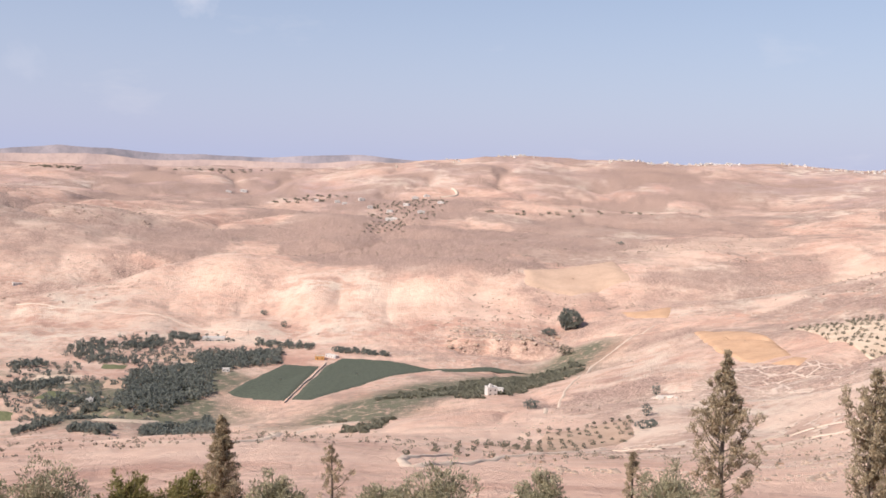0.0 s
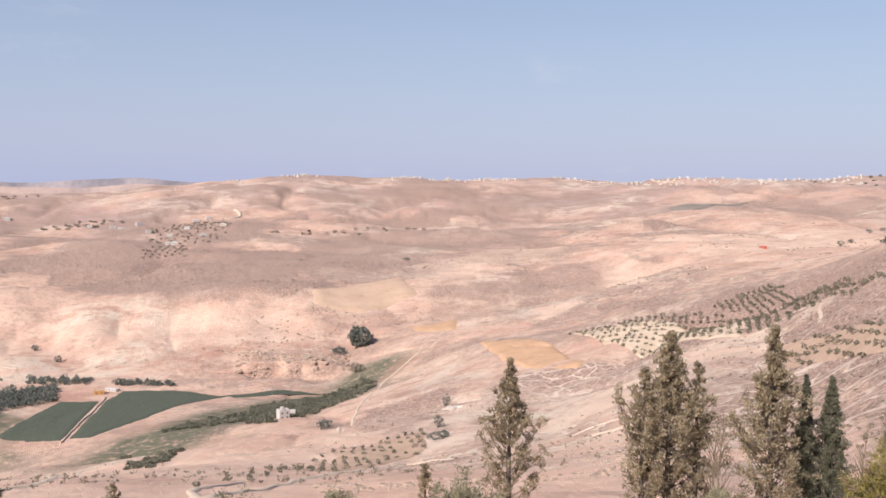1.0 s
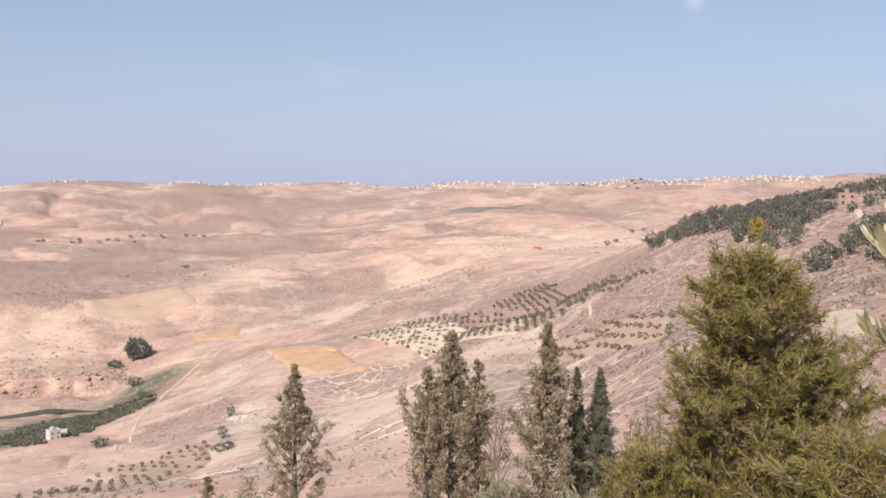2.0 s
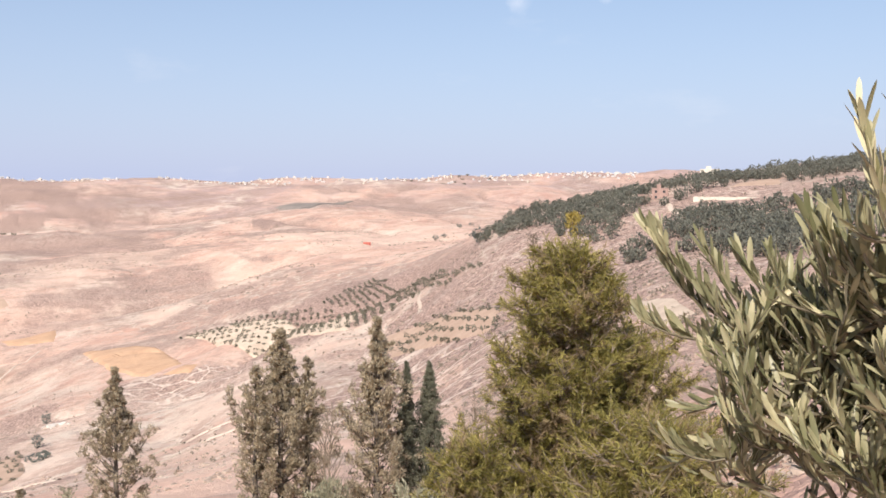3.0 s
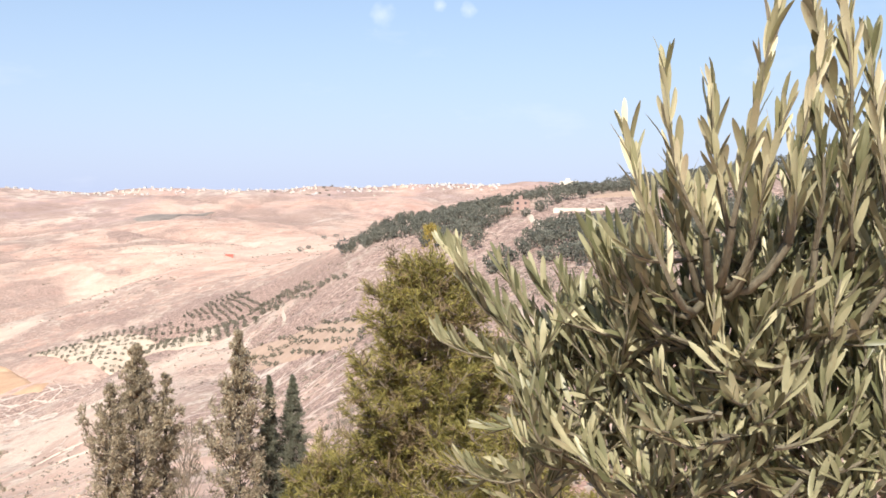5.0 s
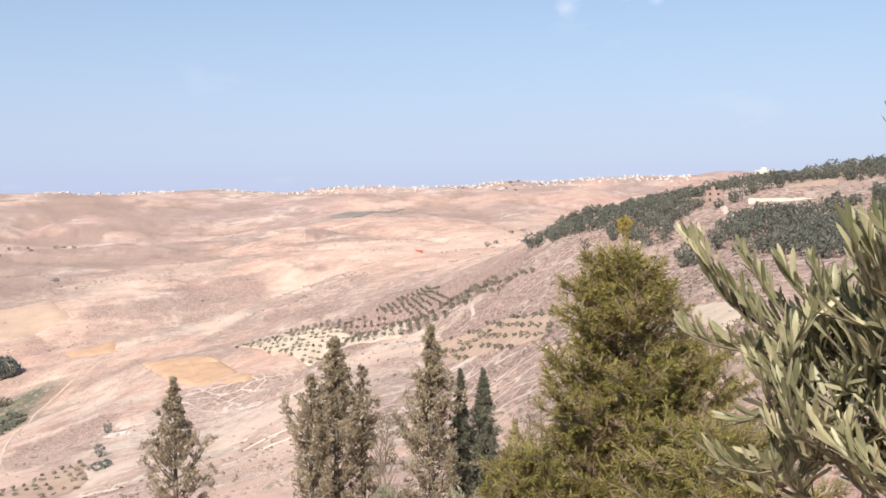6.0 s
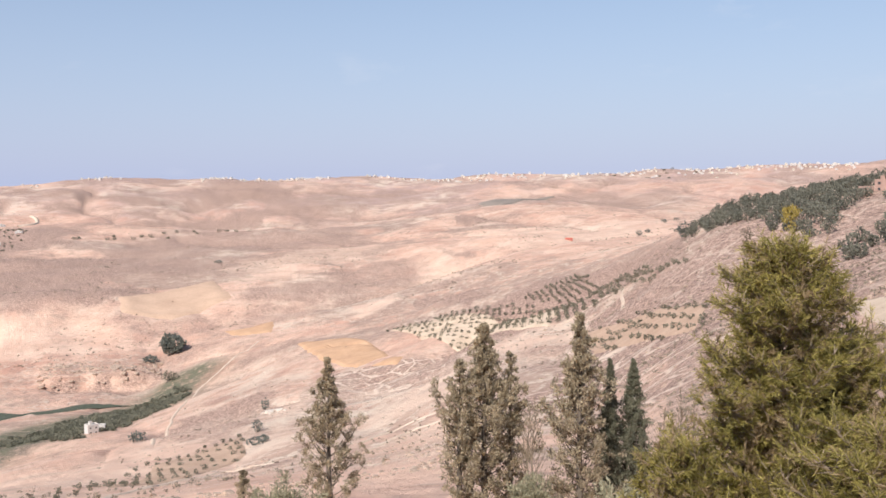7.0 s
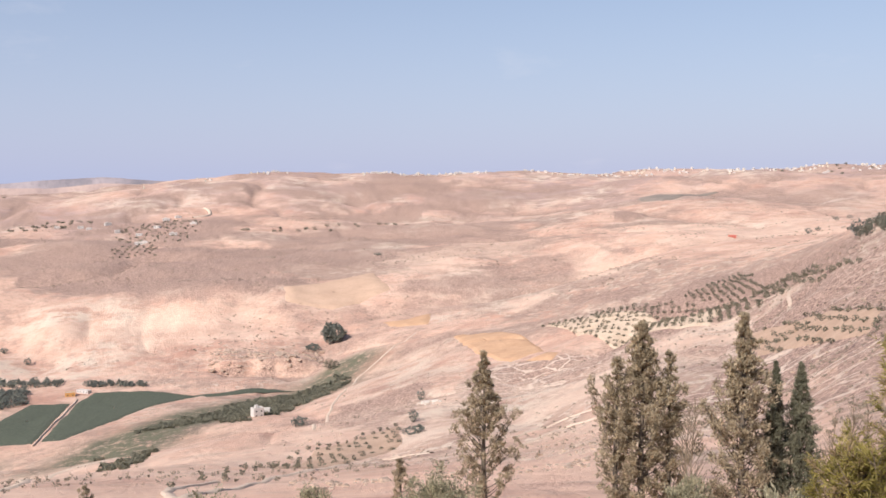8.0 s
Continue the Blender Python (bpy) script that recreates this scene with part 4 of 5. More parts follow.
r = np.exp(rng.uniform(math.log(210), math.log(900), 5000))
sx, sy = r * np.sin(a), r * np.cos(a)
k = rough(sx, sy, 70, 161, 3) > -0.1
stones("field_stones", sx[k], sy[k], 0.55, "pale limestone lumps strewn over the slope")
a = np.radians(rng.uniform(34, 60, 5200))
r = np.exp(rng.uniform(math.log(55), math.log(420), 5200))
sx, sy = r * np.sin(a), r * np.cos(a)
k = rough(sx, sy, 26, 163, 3) > -0.05
stones("slope_stones", sx[k], sy[k], 0.30, "pale broken stones on the rocky hillside")
a = np.radians(rng.uniform(34, 60, 900))
r = np.exp(rng.uniform(math.log(60), math.log(450), 900))
sx, sy = r * np.sin(a), r * np.cos(a)
grove("dry_bushes", sx, sy, 1.3, 0.8, 12, 0.42, SCRUB, "small dry bushes on the rocky hillside", "scrub")
a = np.radians(rng.uniform(0.5, 7.0, 260))
r = rng.uniform(1290, 1370, 260)
stones("cliff_rocks", r * np.sin(a), r * np.cos(a), 2.0, "weathered rock band above the wadi")
a = np.radians(rng.uniform(-22, -13, 140))
r = rng.uniform(2180, 2400, 140)
stones("crest_rocks", r * np.sin(a), r * np.cos(a), 2.2, "pale rocks on the hill crest")
stones("boulders", 9 + rng.normal(0, 7, 9), 104 + rng.normal(0, 5, 9), 0.5, "pale boulders on the near slope")
stones("white_rocks", 160 + rng.normal(0, 3.5, 18), 690 + rng.normal(0, 6, 18), 2.0, "white limestone outcrop beside trees", CHALK)

# ---------------------------------------------------------------- houses
WHITE_WALL = plain_material("white_render", (0.62, 0.575, 0.535), 0.85, 0.06, 0.5)
CREAM_WALL = plain_material("cream_stone", (0.66, 0.58, 0.47), 0.85, 0.08, 0.5)
PINK_WALL = plain_material("pink_render", (0.38, 0.25, 0.205), 0.85, 0.08, 0.5)
ROOF = plain_material("flat_roof", (0.56, 0.52, 0.47), 0.9, 0.1, 0.5)
RED_ROOF = plain_material("red_tiles", (0.42, 0.22, 0.17), 0.85, 0.12, 1.0)
GLASS = plain_material("dark_window", (0.05, 0.055, 0.06), 0.25, 0.1, 1.0)


def house(x, y, wide, deep, tall, storeys, wall, roof, turn, label, category="house", group="", sink=1.5, porch=False):
    """A block with a parapet, a flat roof set inside it and rows of windows."""
    z = float(min(height(x + dx, y + dy) for dx in (-wide / 3, wide / 3) for dy in (-deep / 3, deep / 3)))
    ob = thing("house", x, y, z, label, category, group, turn)
    w, d = wide / 2, deep / 2
    e = 0.35
    walls = join([box(-w, -d, -sink, w, -d + e, tall), box(-w, d - e, -sink, w, d, tall),
                  box(-w, -d + e, -sink, -w + e, d - e, tall), box(w - e, -d + e, -sink, w, d - e, tall)])
    part("wall", mesh_from("wall", *walls, wall), ob)
    part("roof", mesh_from("roof", *box(-w + e, -d + e, tall - 0.9, w - e, d - e, tall - 0.5), roof), ob)
    pane = mesh_from("window", *box(-0.7, -0.06, 0, 0.7, 0.06, 1.5), GLASS)
    n = max(2, int(wide / 4))
    for s in range(storeys):
        for k in range(n):
            wx = -w + wide * (k + 0.5) / n
            part("window", pane, ob, place=pose(wx, -d - 0.02, 1.0 + s * (tall - 0.6) / storeys))
    if porch:
        part("stair_head", mesh_from("stair_head", *box(-w * 0.4, -d * 0.2, tall - 0.5, w * 0.1, d * 0.5, tall + 2.2), wall), ob)
    return ob


def facing(x, y):
    return -math.degrees(math.atan2(x, y)) + float(rng.uniform(-25, 25))


# far village and farms
for x, y, w, d, h, s in ((-126, 2546, 52, 20, 9, 2), (-93, 3101, 20, 14, 9, 2), (-58, 3132, 18, 14, 8, 2), (-329, 3019, 16, 12, 8, 2), (-257, 3048, 18, 12, 8, 2),
                         (-301, 2965, 14, 12, 7, 1), (-150, 2700, 16, 12, 8, 2), (-214, 2834, 14, 12, 8, 2), (-395, 3033, 14, 10, 7, 1), (-108, 2807, 16, 12, 7, 2),
                         (-11, 2809, 18, 12, 7, 2), (-702, 3439, 22, 14, 8, 2), (-738, 3364, 18, 14, 8, 2), (-62, 2628, 20, 14, 8, 2), (-685, 1577, 13, 9, 4, 1)):
    house(x, y, w, d, h, s, WHITE_WALL, ROOF, facing(x, y), "white flat-roofed house of the distant village", group="far village houses", porch=w > 16)
house(-312, 1347, 30, 12, 6, 1, WHITE_WALL, ROOF, 8, "long white farm building among trees", "farm building")
house(-148, 1208, 11, 8, 5, 1, plain_material("orange_sheet", (0.60, 0.33, 0.12), 0.7), ROOF, 10, "orange sheet-metal shed by the field", "shed")
house(-134, 1221, 18, 6, 4, 1, WHITE_WALL, ROOF, -40, "white shed by the field corner", "shed")
house(51, 925, 10, 8, 9, 2, WHITE_WALL, ROOF, 20, "white house at the wadi's edge", porch=True)
house(60, 945, 8, 7, 6, 1, WHITE_WALL, ROOF, -10, "small white house at the wadi's edge")
house(930, 1589, 14, 8, 5, 1, plain_material("red_sheet", (0.50, 0.15, 0.11), 0.7), ROOF, -30, "small red sheet-metal barn on the bare slope", "barn")
house(-332, 926, 7, 6, 4, 1, WHITE_WALL, ROOF, 10, "small white garden hut", "hut")
house(-243, 1112, 8, 6, 4, 1, WHITE_WALL, ROOF, 10, "small white garden hut", "hut")

# houses on the wooded shoulder
red = house(463, 430, 10, 8, 7.5, 2, PINK_WALL, RED_ROOF, -48, "pink two-storey house with red roof among pines", sink=6, porch=True)
part("lower_block", mesh_from("lower_block", *box(-14, -4, -5, -5.5, 4, 3.4), PINK_WALL), red)
hill = house(610, 515, 15, 11, 8, 2, CREAM_WALL, ROOF, -50, "cream stone villa on the hill crest", sink=4, porch=True)
part("wing", mesh_from("wing", *box(7.5, -4, -3, 15, 5, 4.6), WHITE_WALL), hill)
wall_ob = thing("garden_wall", 452, 366, float(height(452, 366)), "long white garden wall on the hillside", "wall", turn=-52)
for k in range(7):
    part("wall_panel", mesh_from("wall_panel", *box(-21 + k * 6, -0.3, -2, -15.1 + k * 6, 0.3, 2.0 - 0.2 * (k % 2)), CREAM_WALL), wall_ob)

# the town along the far crest: six kinds of house, set out in quarters
KINDS = []
for w, d, h, s, m, p in ((10, 8, 5.5, 2, WHITE_WALL, True), (7, 7, 4, 1, WHITE_WALL, False), (10, 8, 7.5, 2, WHITE_WALL, True), (9, 7, 5.5, 2, CREAM_WALL, False), (14, 8, 5.5, 2, WHITE_WALL, True), (7, 7, 7.5, 2, CREAM_WALL, True)):
    KINDS.append((w, d, h, s, m, p))
crest_a = np.radians(np.arange(0, 52, 0.25))
crest_r = np.linspace(3600, 4350, 60)
CA, CR = np.meshgrid(crest_a, crest_r)
slope = (height(CR * np.sin(CA), CR * np.cos(CA)) - 1.6) / CR
crest = crest_r[np.argmax(slope, 0)]
first = {}
for low, high, count, spread in ((3.0, 5.4, 11, 50), (9.2, 16.5, 80, 70), (18.6, 21, 14, 60), (20.5, 29, 70, 110), (30, 35.5, 54, 90), (36.5, 46, 110, 130), (-3, 2, 8, 300)):
    for _ in range(count):
        b = float(rng.uniform(low, high))
        rr = float(np.interp(math.radians(b), crest_a, crest)) - abs(float(rng.normal(0, spread))) - 4
        x, y = rr * math.sin(math.radians(b)), rr * math.cos(math.radians(b))
        kind = int(rng.integers(len(KINDS)))
        z = float(height(x, y)) - 0.3
        if kind not in first:
            w, d, h, s, m, p = KINDS[kind]
            first[kind] = house(x, y, w, d, h, s, m, ROOF, facing(x, y), "pale flat-roofed house of the crest town" if m is WHITE_WALL else "cream stone house of the crest town", group="houses of the far town", porch=p, sink=4)
        else:
            copy_thing(first[kind], pose(x, y, z, 0, 0, facing(x, y)))

# ---------------------------------------------------------------- trees on the slope below
CYPRESS = leaf_material("cypress_leaf", (0.30, 0.245, 0.165), (0.80, 0.66, 0.46), 0.75, 1.4, 0.50)
CYPRESS_DARK = leaf_material("slim_cypress_leaf", (0.13, 0.128, 0.085), (0.30, 0.285, 0.195), 0.75, 0.9, 0.2)
PINE = leaf_material("pine_needle", (0.19, 0.165, 0.045), (0.63, 0.52, 0.165), 0.6, 2.4, 0.42)
PINE_DRY = leaf_material("dry_pine_needle", (0.26, 0.18, 0.095), (0.50, 0.37, 0.21), 0.7, 1.6, 0.3)
SHRUB = leaf_material("shrub_leaf", (0.24, 0.225, 0.145), (0.58, 0.52, 0.35), 0.7, 0.8, 0.3)
SHRUB_GREEN = leaf_material("green_shrub_leaf", (0.17, 0.155, 0.06), (0.42, 0.36, 0.15), 0.7, 0.8, 0.3)
TWIG = bark_material("dry_twig", (0.16, 0.115, 0.08), (0.33, 0.26, 0.19))


def at_bearing(bearing, reach):
    return reach * math.sin(math.radians(bearing)), reach * math.cos(math.radians(bearing))


def conifer(name, bearing, reach, top, spread, limbs, tufts, tuft, label, mat, shape="open", lean=0.0, neck=0.5, power=0.9):
    """A tapered trunk, limbs that rise and droop, and clumps of scale-leaf sprays on them."""
    x, y = at_bearing(bearing, reach)
    z = float(height(x, y)) - 0.4
    tall = top - z
    ob = thing(name, x, y, z, label, "tree")
    hs = np.linspace(0, tall, 14)
    bend = lean * (hs / tall) ** 2
    sway = 0.05 * np.sin(hs * 0.8)
    trunk = np.stack([bend + sway, 0.4 * sway, hs], 1)
    part("trunk", mesh_from("trunk", *tube(trunk, np.interp(hs, [0, tall], [tall * 0.016 + 0.06, 0.015]), 8), BARK, smooth=True), ob)
    wood, at, way, sizes = [], [], [], []
    uprights = limbs // 7 if shape == "open" else 0
    for k in range(limbs + uprights):
        u = (k + rng.uniform(0, 1)) / limbs
        u = 0.05 + 0.94 * u ** (0.8 if shape == "open" else 1.0)
        if shape == "slim":
            reach_ = spread * min(1.0, (1 - u) * 1.75) ** 0.85 * rng.uniform(0.85, 1.05) * min(1.0, 0.5 + u * 2)
            rise = rng.uniform(1.5, 2.4)
        elif shape == "cone":
            reach_ = spread * (1 - u) ** 0.75 * rng.uniform(0.8, 1.1)
            rise = rng.uniform(0.3, 0.8)
        else:
            reach_ = spread * min(1.0, (1 - u) / neck) ** power * rng.uniform(0.3, 1.15) + 0.06
            rise = rng.uniform(0.8, 1.9)
        if shape == "open" and rng.random() < 0.12:
            reach_ *= 1.3
        if k >= limbs:
            # steep side leaders that stand out of the crown as spires
            u = float(rng.uniform(0.5, 0.86))
            reach_ = spread * min(1.0, (1 - u) / neck) ** power * rng.uniform(0.5, 0.75)
            rise = rng.uniform(2.6, 3.6)
        turn = k * 2.39996 + rng.uniform(-0.4, 0.4)
        out = np.array([math.cos(turn), math.sin(turn), 0])
        base = np.array([np.interp(u * tall, hs, trunk[:, 0]), np.interp(u * tall, hs, trunk[:, 1]), u * tall])
        s = np.linspace(0, 1, 6)[:, None]
        line = base + out * reach_ * s + np.array([0, 0, 1.0]) * reach_ * rise * (s ** 1.6 * 0.9) * 0.75
        line += rng.normal(0, 0.03, line.shape) * s
        wood.append(tube(line, np.linspace(0.016 + reach_ * 0.010, 0.005, 6), 4))
        n = max(2, int(tufts * (0.35 + 0.65 * reach_ / spread) * (0.45 if shape == "open" else 1)))
        f = rng.uniform(0.12 if shape != "open" else 0.30, 1.0, n) ** 0.75
        c = np.stack([np.interp(f, s[:, 0], line[:, q]) for q in range(3)], 1) + rng.normal(0, 0.11 * spread ** 0.5 * min(1.0, 0.2 + reach_ / spread), (n, 3))
        m = 30 if shape == "open" else 22
        fat = tuft * (0.62 if shape == "open" else 0.55) * min(1.0, 0.25 + 1.1 * reach_ / spread)
        p = np.repeat(c, m, 0) + rng.normal(0, fat, (n * m, 3))
        d = rng.normal(0, 0.75, (n * m, 3)) + np.repeat(unit(line[-1:] - line[:1]), n * m, 0) * 0.5 + [0, 0, 0.55]
        at.append(p)
        way.append(d)
        sizes.append(tuft * (0.95 if shape == "open" else 1.0) * rng.uniform(0.6, 1.5, n * m))
    tagged(part("limb", mesh_from("limb", *join(wood), BARK), ob), kind="stuff")
    at, way, sizes = np.concatenate(at), np.concatenate(way), np.concatenate(sizes)
    part("crown", mesh_from("crown", *blades(at, way, sizes, sizes * (0.42 if shape == "open" else 0.3), 0.15), mat), ob)
    return ob


conifer("cypress_tree", 16.4, 72.0, -10.75, 2.9, 96, 17, 0.20, "sparse old conifer with gaps and bare limbs", CYPRESS, neck=0.62, power=1.3)
conifer("cypress_tree", 25.45, 62.0, -6.95, 2.75, 150, 15, 0.20, "bushy grey-green conifer with several leaders", CYPRESS, neck=0.55, power=1.1)
conifer("cypress_tree", 26.95, 62.5, -8.9, 1.3, 60, 11, 0.20, "grey-green conifer leaning against a bushy one", CYPRESS, neck=0.4)
conifer("cypress_tree", 24.0, 61.5, -9.3, 1.4, 60, 11, 0.20, "shorter grey-green conifer beside a taller one", CYPRESS, neck=0.4)
conifer("cypress_tree", 30.95, 57.8, -5.8, 2.5, 130, 15, 0.20, "tall grey-green conifer with a pointed top", CYPRESS, neck=0.60, power=1.15)
conifer("slim_cypress", 33.95, 60.0, -8.75, 1.15, 190, 12, 0.13, "slim dark columnar cypress", CYPRESS_DARK, "slim")
conifer("slim_cypress", 32.65, 59.0, -8.6, 0.75, 170, 12, 0.13, "slim dark cypress beside a larger conifer", CYPRESS_DARK, "slim")
conifer("conifer", -12.3, 66.0, -15.6, 1.8, 100, 15, 0.17, "dense dark conical conifer on the lower slope", CYPRESS, "cone")
conifer("conifer", -6.0, 68.0, -18.4, 1.2, 26, 7, 0.17, "thin young conifer with few branches", CYPRESS)
conifer("conifer", 11.5, 68.0, -17.7, 0.95, 40, 8, 0.15, "small pointed conifer among shrubs", CYPRESS)


def shrub(name, bearing, reach, top, wide, count, leaf, mat, label, group="", category="shrub"):
    """Many stems from one foot, with leaves in clumps round their ends."""
    x, y = at_bearing(bearing, reach)
    z = float(height(x, y)) - 0.2
    tall = max(top - z, 0.6)
    ob = thing(name, x, y, z, label, category, group)
    stems, tips = [], []
    for k in range(26):
        turn, out = k * 2.39996, wide * 0.5 * math.sqrt((k + 0.5) / 26)
        end = np.array([math.cos(turn) * out, math.sin(turn) * out, tall * (1 - 0.45 * (2 * out / wide) ** 2) * rng.uniform(0.72, 1.0)])
        s = np.linspace(0, 1, 6)[:, None]
        line = end * np.concatenate([s ** 1.2, s ** 1.2, s ** 0.8], 1) + rng.normal(0, 0.04, (6, 3)) * s
        stems.append(tube(line, np.linspace(0.035 + tall * 0.006, 0.006, 6), 4))
        for _ in range(7):
            f = rng.uniform(0.5, 1.0)
            tips.append(np.array([np.interp(f, s[:, 0], line[:, q]) for q in range(3)]) + rng.normal(0, 0.09 * wide, 3) * [1, 1, 0.6])
    tagged(part("stem", mesh_from("stem", *join(stems), TWIG), ob), kind="stuff")
    tips = np.array(tips)
    c = tips[rng.integers(len(tips), size=count)] + rng.normal(0, 0.06 * wide ** 0.7, (count, 3))
    c[:, 2] = np.maximum(c[:, 2], 0.15)
    d = rng.normal(0, 0.8, (count, 3)) + unit(c - [0, 0, tall * 0.4]) + [0, 0, 0.5]
    s = leaf * rng.uniform(0.6, 1.5, count)
    part("crown", mesh_from("crown", *blades(c, d, s, s * 0.36, 0.12), mat), ob)
    return ob


for b, r, top, w, m, lab in (
    (-21.8, 56, -15.0, 4.6, SHRUB, "round grey-green olive shrub"), (-24.5, 57, -15.7, 3.6, SHRUB, "round grey-green olive shrub"),
    (-17.4, 58, -16.1, 2.9, SHRUB_GREEN, "yellow-green shrub on the dry slope"), (-14.3, 58, -16.2, 2.9, SHRUB_GREEN, "yellow-green shrub on the dry slope"),
    (-9.2, 57, -16.1, 3.6, SHRUB, "round grey-green olive shrub"), (-3.2, 57, -17.1, 3.2, SHRUB, "low grey-green shrub on the dry slope"),
    (0.2, 56, -15.7, 5.0, SHRUB, "wide grey-green olive shrub"), (6.3, 56, -15.6, 3.4, SHRUB, "round grey-green shrub on the dry slope"),
    (13.7, 60, -15.5, 4.4, SHRUB, "wide grey-green olive shrub"), (18.5, 56, -16.3, 3.4, SHRUB, "low grey-green shrub on the dry slope"),
    (22.8, 52, -14.7, 3.4, SHRUB, "grey-green shrub below the conifers"), (28.2, 54, -13.6, 3.0, SHRUB, "pale thin shrub between conifers"),
    (33.2, 34, -7.9, 3.0, SHRUB, "pale grey-green olive tree top"), (30.6, 36, -9.6, 2.6, SHRUB, "pale grey-green olive tree top"),
):
    shrub("olive_shrub" if m is SHRUB else "shrub", b, r, top, w, 7000, 0.19, m, lab, "shrubs on the slope")


def dry_saplings():
    """Leafless saplings with thin brown twigs."""
    for b, r, top in ((28.3, 57, -10.6), (36.5, 48, -7.9), (37.2, 46, -8.1), (35.6, 50, -9.4), (28.0, 60, -11.6)):
        x, y = at_bearing(b, r)
        z = float(height(x, y)) - 0.2
        tall = top - z
        ob = thing("bare_sapling", x, y, z, "leafless brown sapling with thin twigs", "tree", "bare saplings")
        hs = np.linspace(0, tall, 8)
        stem = np.stack([0.1 * np.sin(hs), 0.08 * np.cos(hs), hs], 1)
        part("trunk", mesh_from("trunk", *tube(stem, np.linspace(0.07, 0.012, 8), 5), TWIG), ob)
        tw = []
        for k in range(70):
            u = rng.uniform(0.3, 0.98)
            p = np.array([np.interp(u * tall, hs, stem[:, q]) for q in range(3)])
            t = rng.uniform(0, 6.28)
            l = (1 - u) * tall * 0.35 + 0.25
            e = p + np.array([math.cos(t) * 0.5, math.sin(t) * 0.5, 0.9]) * l
            tw.append(tube([p, (p + e) / 2 + rng.normal(0, 0.05, 3), e], [0.02, 0.014, 0.008], 3))
        tagged(part("twig", mesh_from("twig", *join(tw), TWIG), ob), kind="stuff")


dry_saplings()

# fence on the lower slope
IRON = plain_material("rusty_post", (0.07, 0.05, 0.04), 0.7, 0.2, 8.0)
fence = thing("wire_fence", 0, 0, 0, "thin rusty wire fence with iron posts", "fence")
ends = []
for k in range(-26, 27, 3):
    x, y = at_bearing(k + 0.2 * (k % 2), 50 + 0.1 * k)
    z = float(height(x, y))
    ends.append((x, y, z + 1.7))
    part("post", mesh_from("post", *tube([(x, y, z - 0.4), (x, y, z + 1.0), (x, y, z + 2.0)], [0.06, 0.055, 0.05], 6), IRON), fence)
for lift in (0, -0.5, -1.0):
    part("wire", mesh_from("wire", *tube(np.array(ends) + [0, 0, lift], np.full(len(ends), 0.006), 3), IRON), fence)

# ---------------------------------------------------------------- the pine close by


def pine(name, bearing, reach, top, spread, limbs, label, start=0.05):
    x, y = at_bearing(bearing, reach)
    z = float(height(x, y)) - 0.2
    tall = top - z
    ob = thing(name, x, y, z, label, "tree")
    hs = np.linspace(0, tall * 0.97, 14)
    stem = np.stack([0.05 * np.sin(hs * 1.3), 0.05 * np.cos(hs), hs], 1)
    part("trunk", mesh_from("trunk", *tube(stem, np.linspace(0.13, 0.012, 14), 8), BARK, smooth=True), ob)
    wood, at, way, dry = [], [], [], []
    for k in range(limbs):
        u = start + (1 - start) * ((k + 0.5) / limbs) ** 0.9
        turn = k * 2.39996 + rng.uniform(-0.5, 0.5)
        long = spread * (min(1.0, (1 - u) * 2.5) ** 0.6) * rng.uniform(0.38, 1.12) * (1 + 0.12 * math.sin(turn * 2 + u * 9)) + 0.09
        out = np.array([math.cos(turn), math.sin(turn), 0])
        base = np.array([np.interp(u * tall, hs, stem[:, q]) for q in range(3)])
        s = np.linspace(0, 1, 7)[:, None]
        line = base + out * long * s + np.array([0, 0, 1.0]) * long * (0.75 * s ** 1.4 - 0.1 * s) + rng.normal(0, 0.03, (7, 3)) * s
        wood.append(tube(line, np.linspace(0.018 + 0.012 * long, 0.004, 7), 5))
        for _ in range(int(14 + 28 * long)):
            f = rng.uniform(0.22, 1.0)
            p = np.array([np.interp(f, s[:, 0], line[:, q]) for q in range(3)])
            t = unit(np.array([rng.normal(), rng.normal(), rng.normal() * 0.5 + 0.5]) + out * 0.8)
            l = rng.uniform(0.08, 0.28)
            e = p + t * l + [0, 0, 0.05]
            wood.append(tube([p, (p + e) / 2 + rng.normal(0, 0.012, 3), e], [0.008, 0.006, 0.004], 3))
            n = 26
            g = rng.uniform(0.25, 1.05, n)[:, None]
            at.append(p + (e - p) * g)
            way.append(rng.normal(0, 0.62, (n, 3)) + t * 0.9 + [0, 0, 0.15])
            dry.append(np.full(n, rng.random() < (0.50 if f < 0.6 else 0.16))) 
    tagged(part("limb", mesh_from("limb", *join(wood), TWIG), ob), kind="stuff")
    at, way, dry = np.concatenate(at), np.concatenate(way), np.concatenate(dry)
    for name_, pick, mat in (("crown", ~dry, PINE), ("dead_needles", dry, PINE_DRY)):
        n = int(pick.sum())
        made = part(name_, mesh_from(name_, *blades(at[pick], way[pick], rng.uniform(0.06, 0.12, n), rng.uniform(0.007, 0.013, n), 0.06), mat), ob, "" if mat is PINE else "dry brown needles inside the crown")
        tagged(made, kind="stuff")
    return ob


pine("pine_tree", 41.25, 12.8, 0.88, 1.28, 200, "young yellow-green pine with brown inner twigs", 0.2)
pine("pine_tree", 44.0, 13.2, -0.30, 1.75, 150, "lower yellow-green pine against a taller one", 0.2)
pine("pine_tree", 36.0, 12.2, -1.45, 0.75, 70, "small yellow-green pine top", 0.3)
pine("pine_tree", 38.2, 11.5, -2.0, 1.0, 70, "small yellow-green pine top", 0.3)
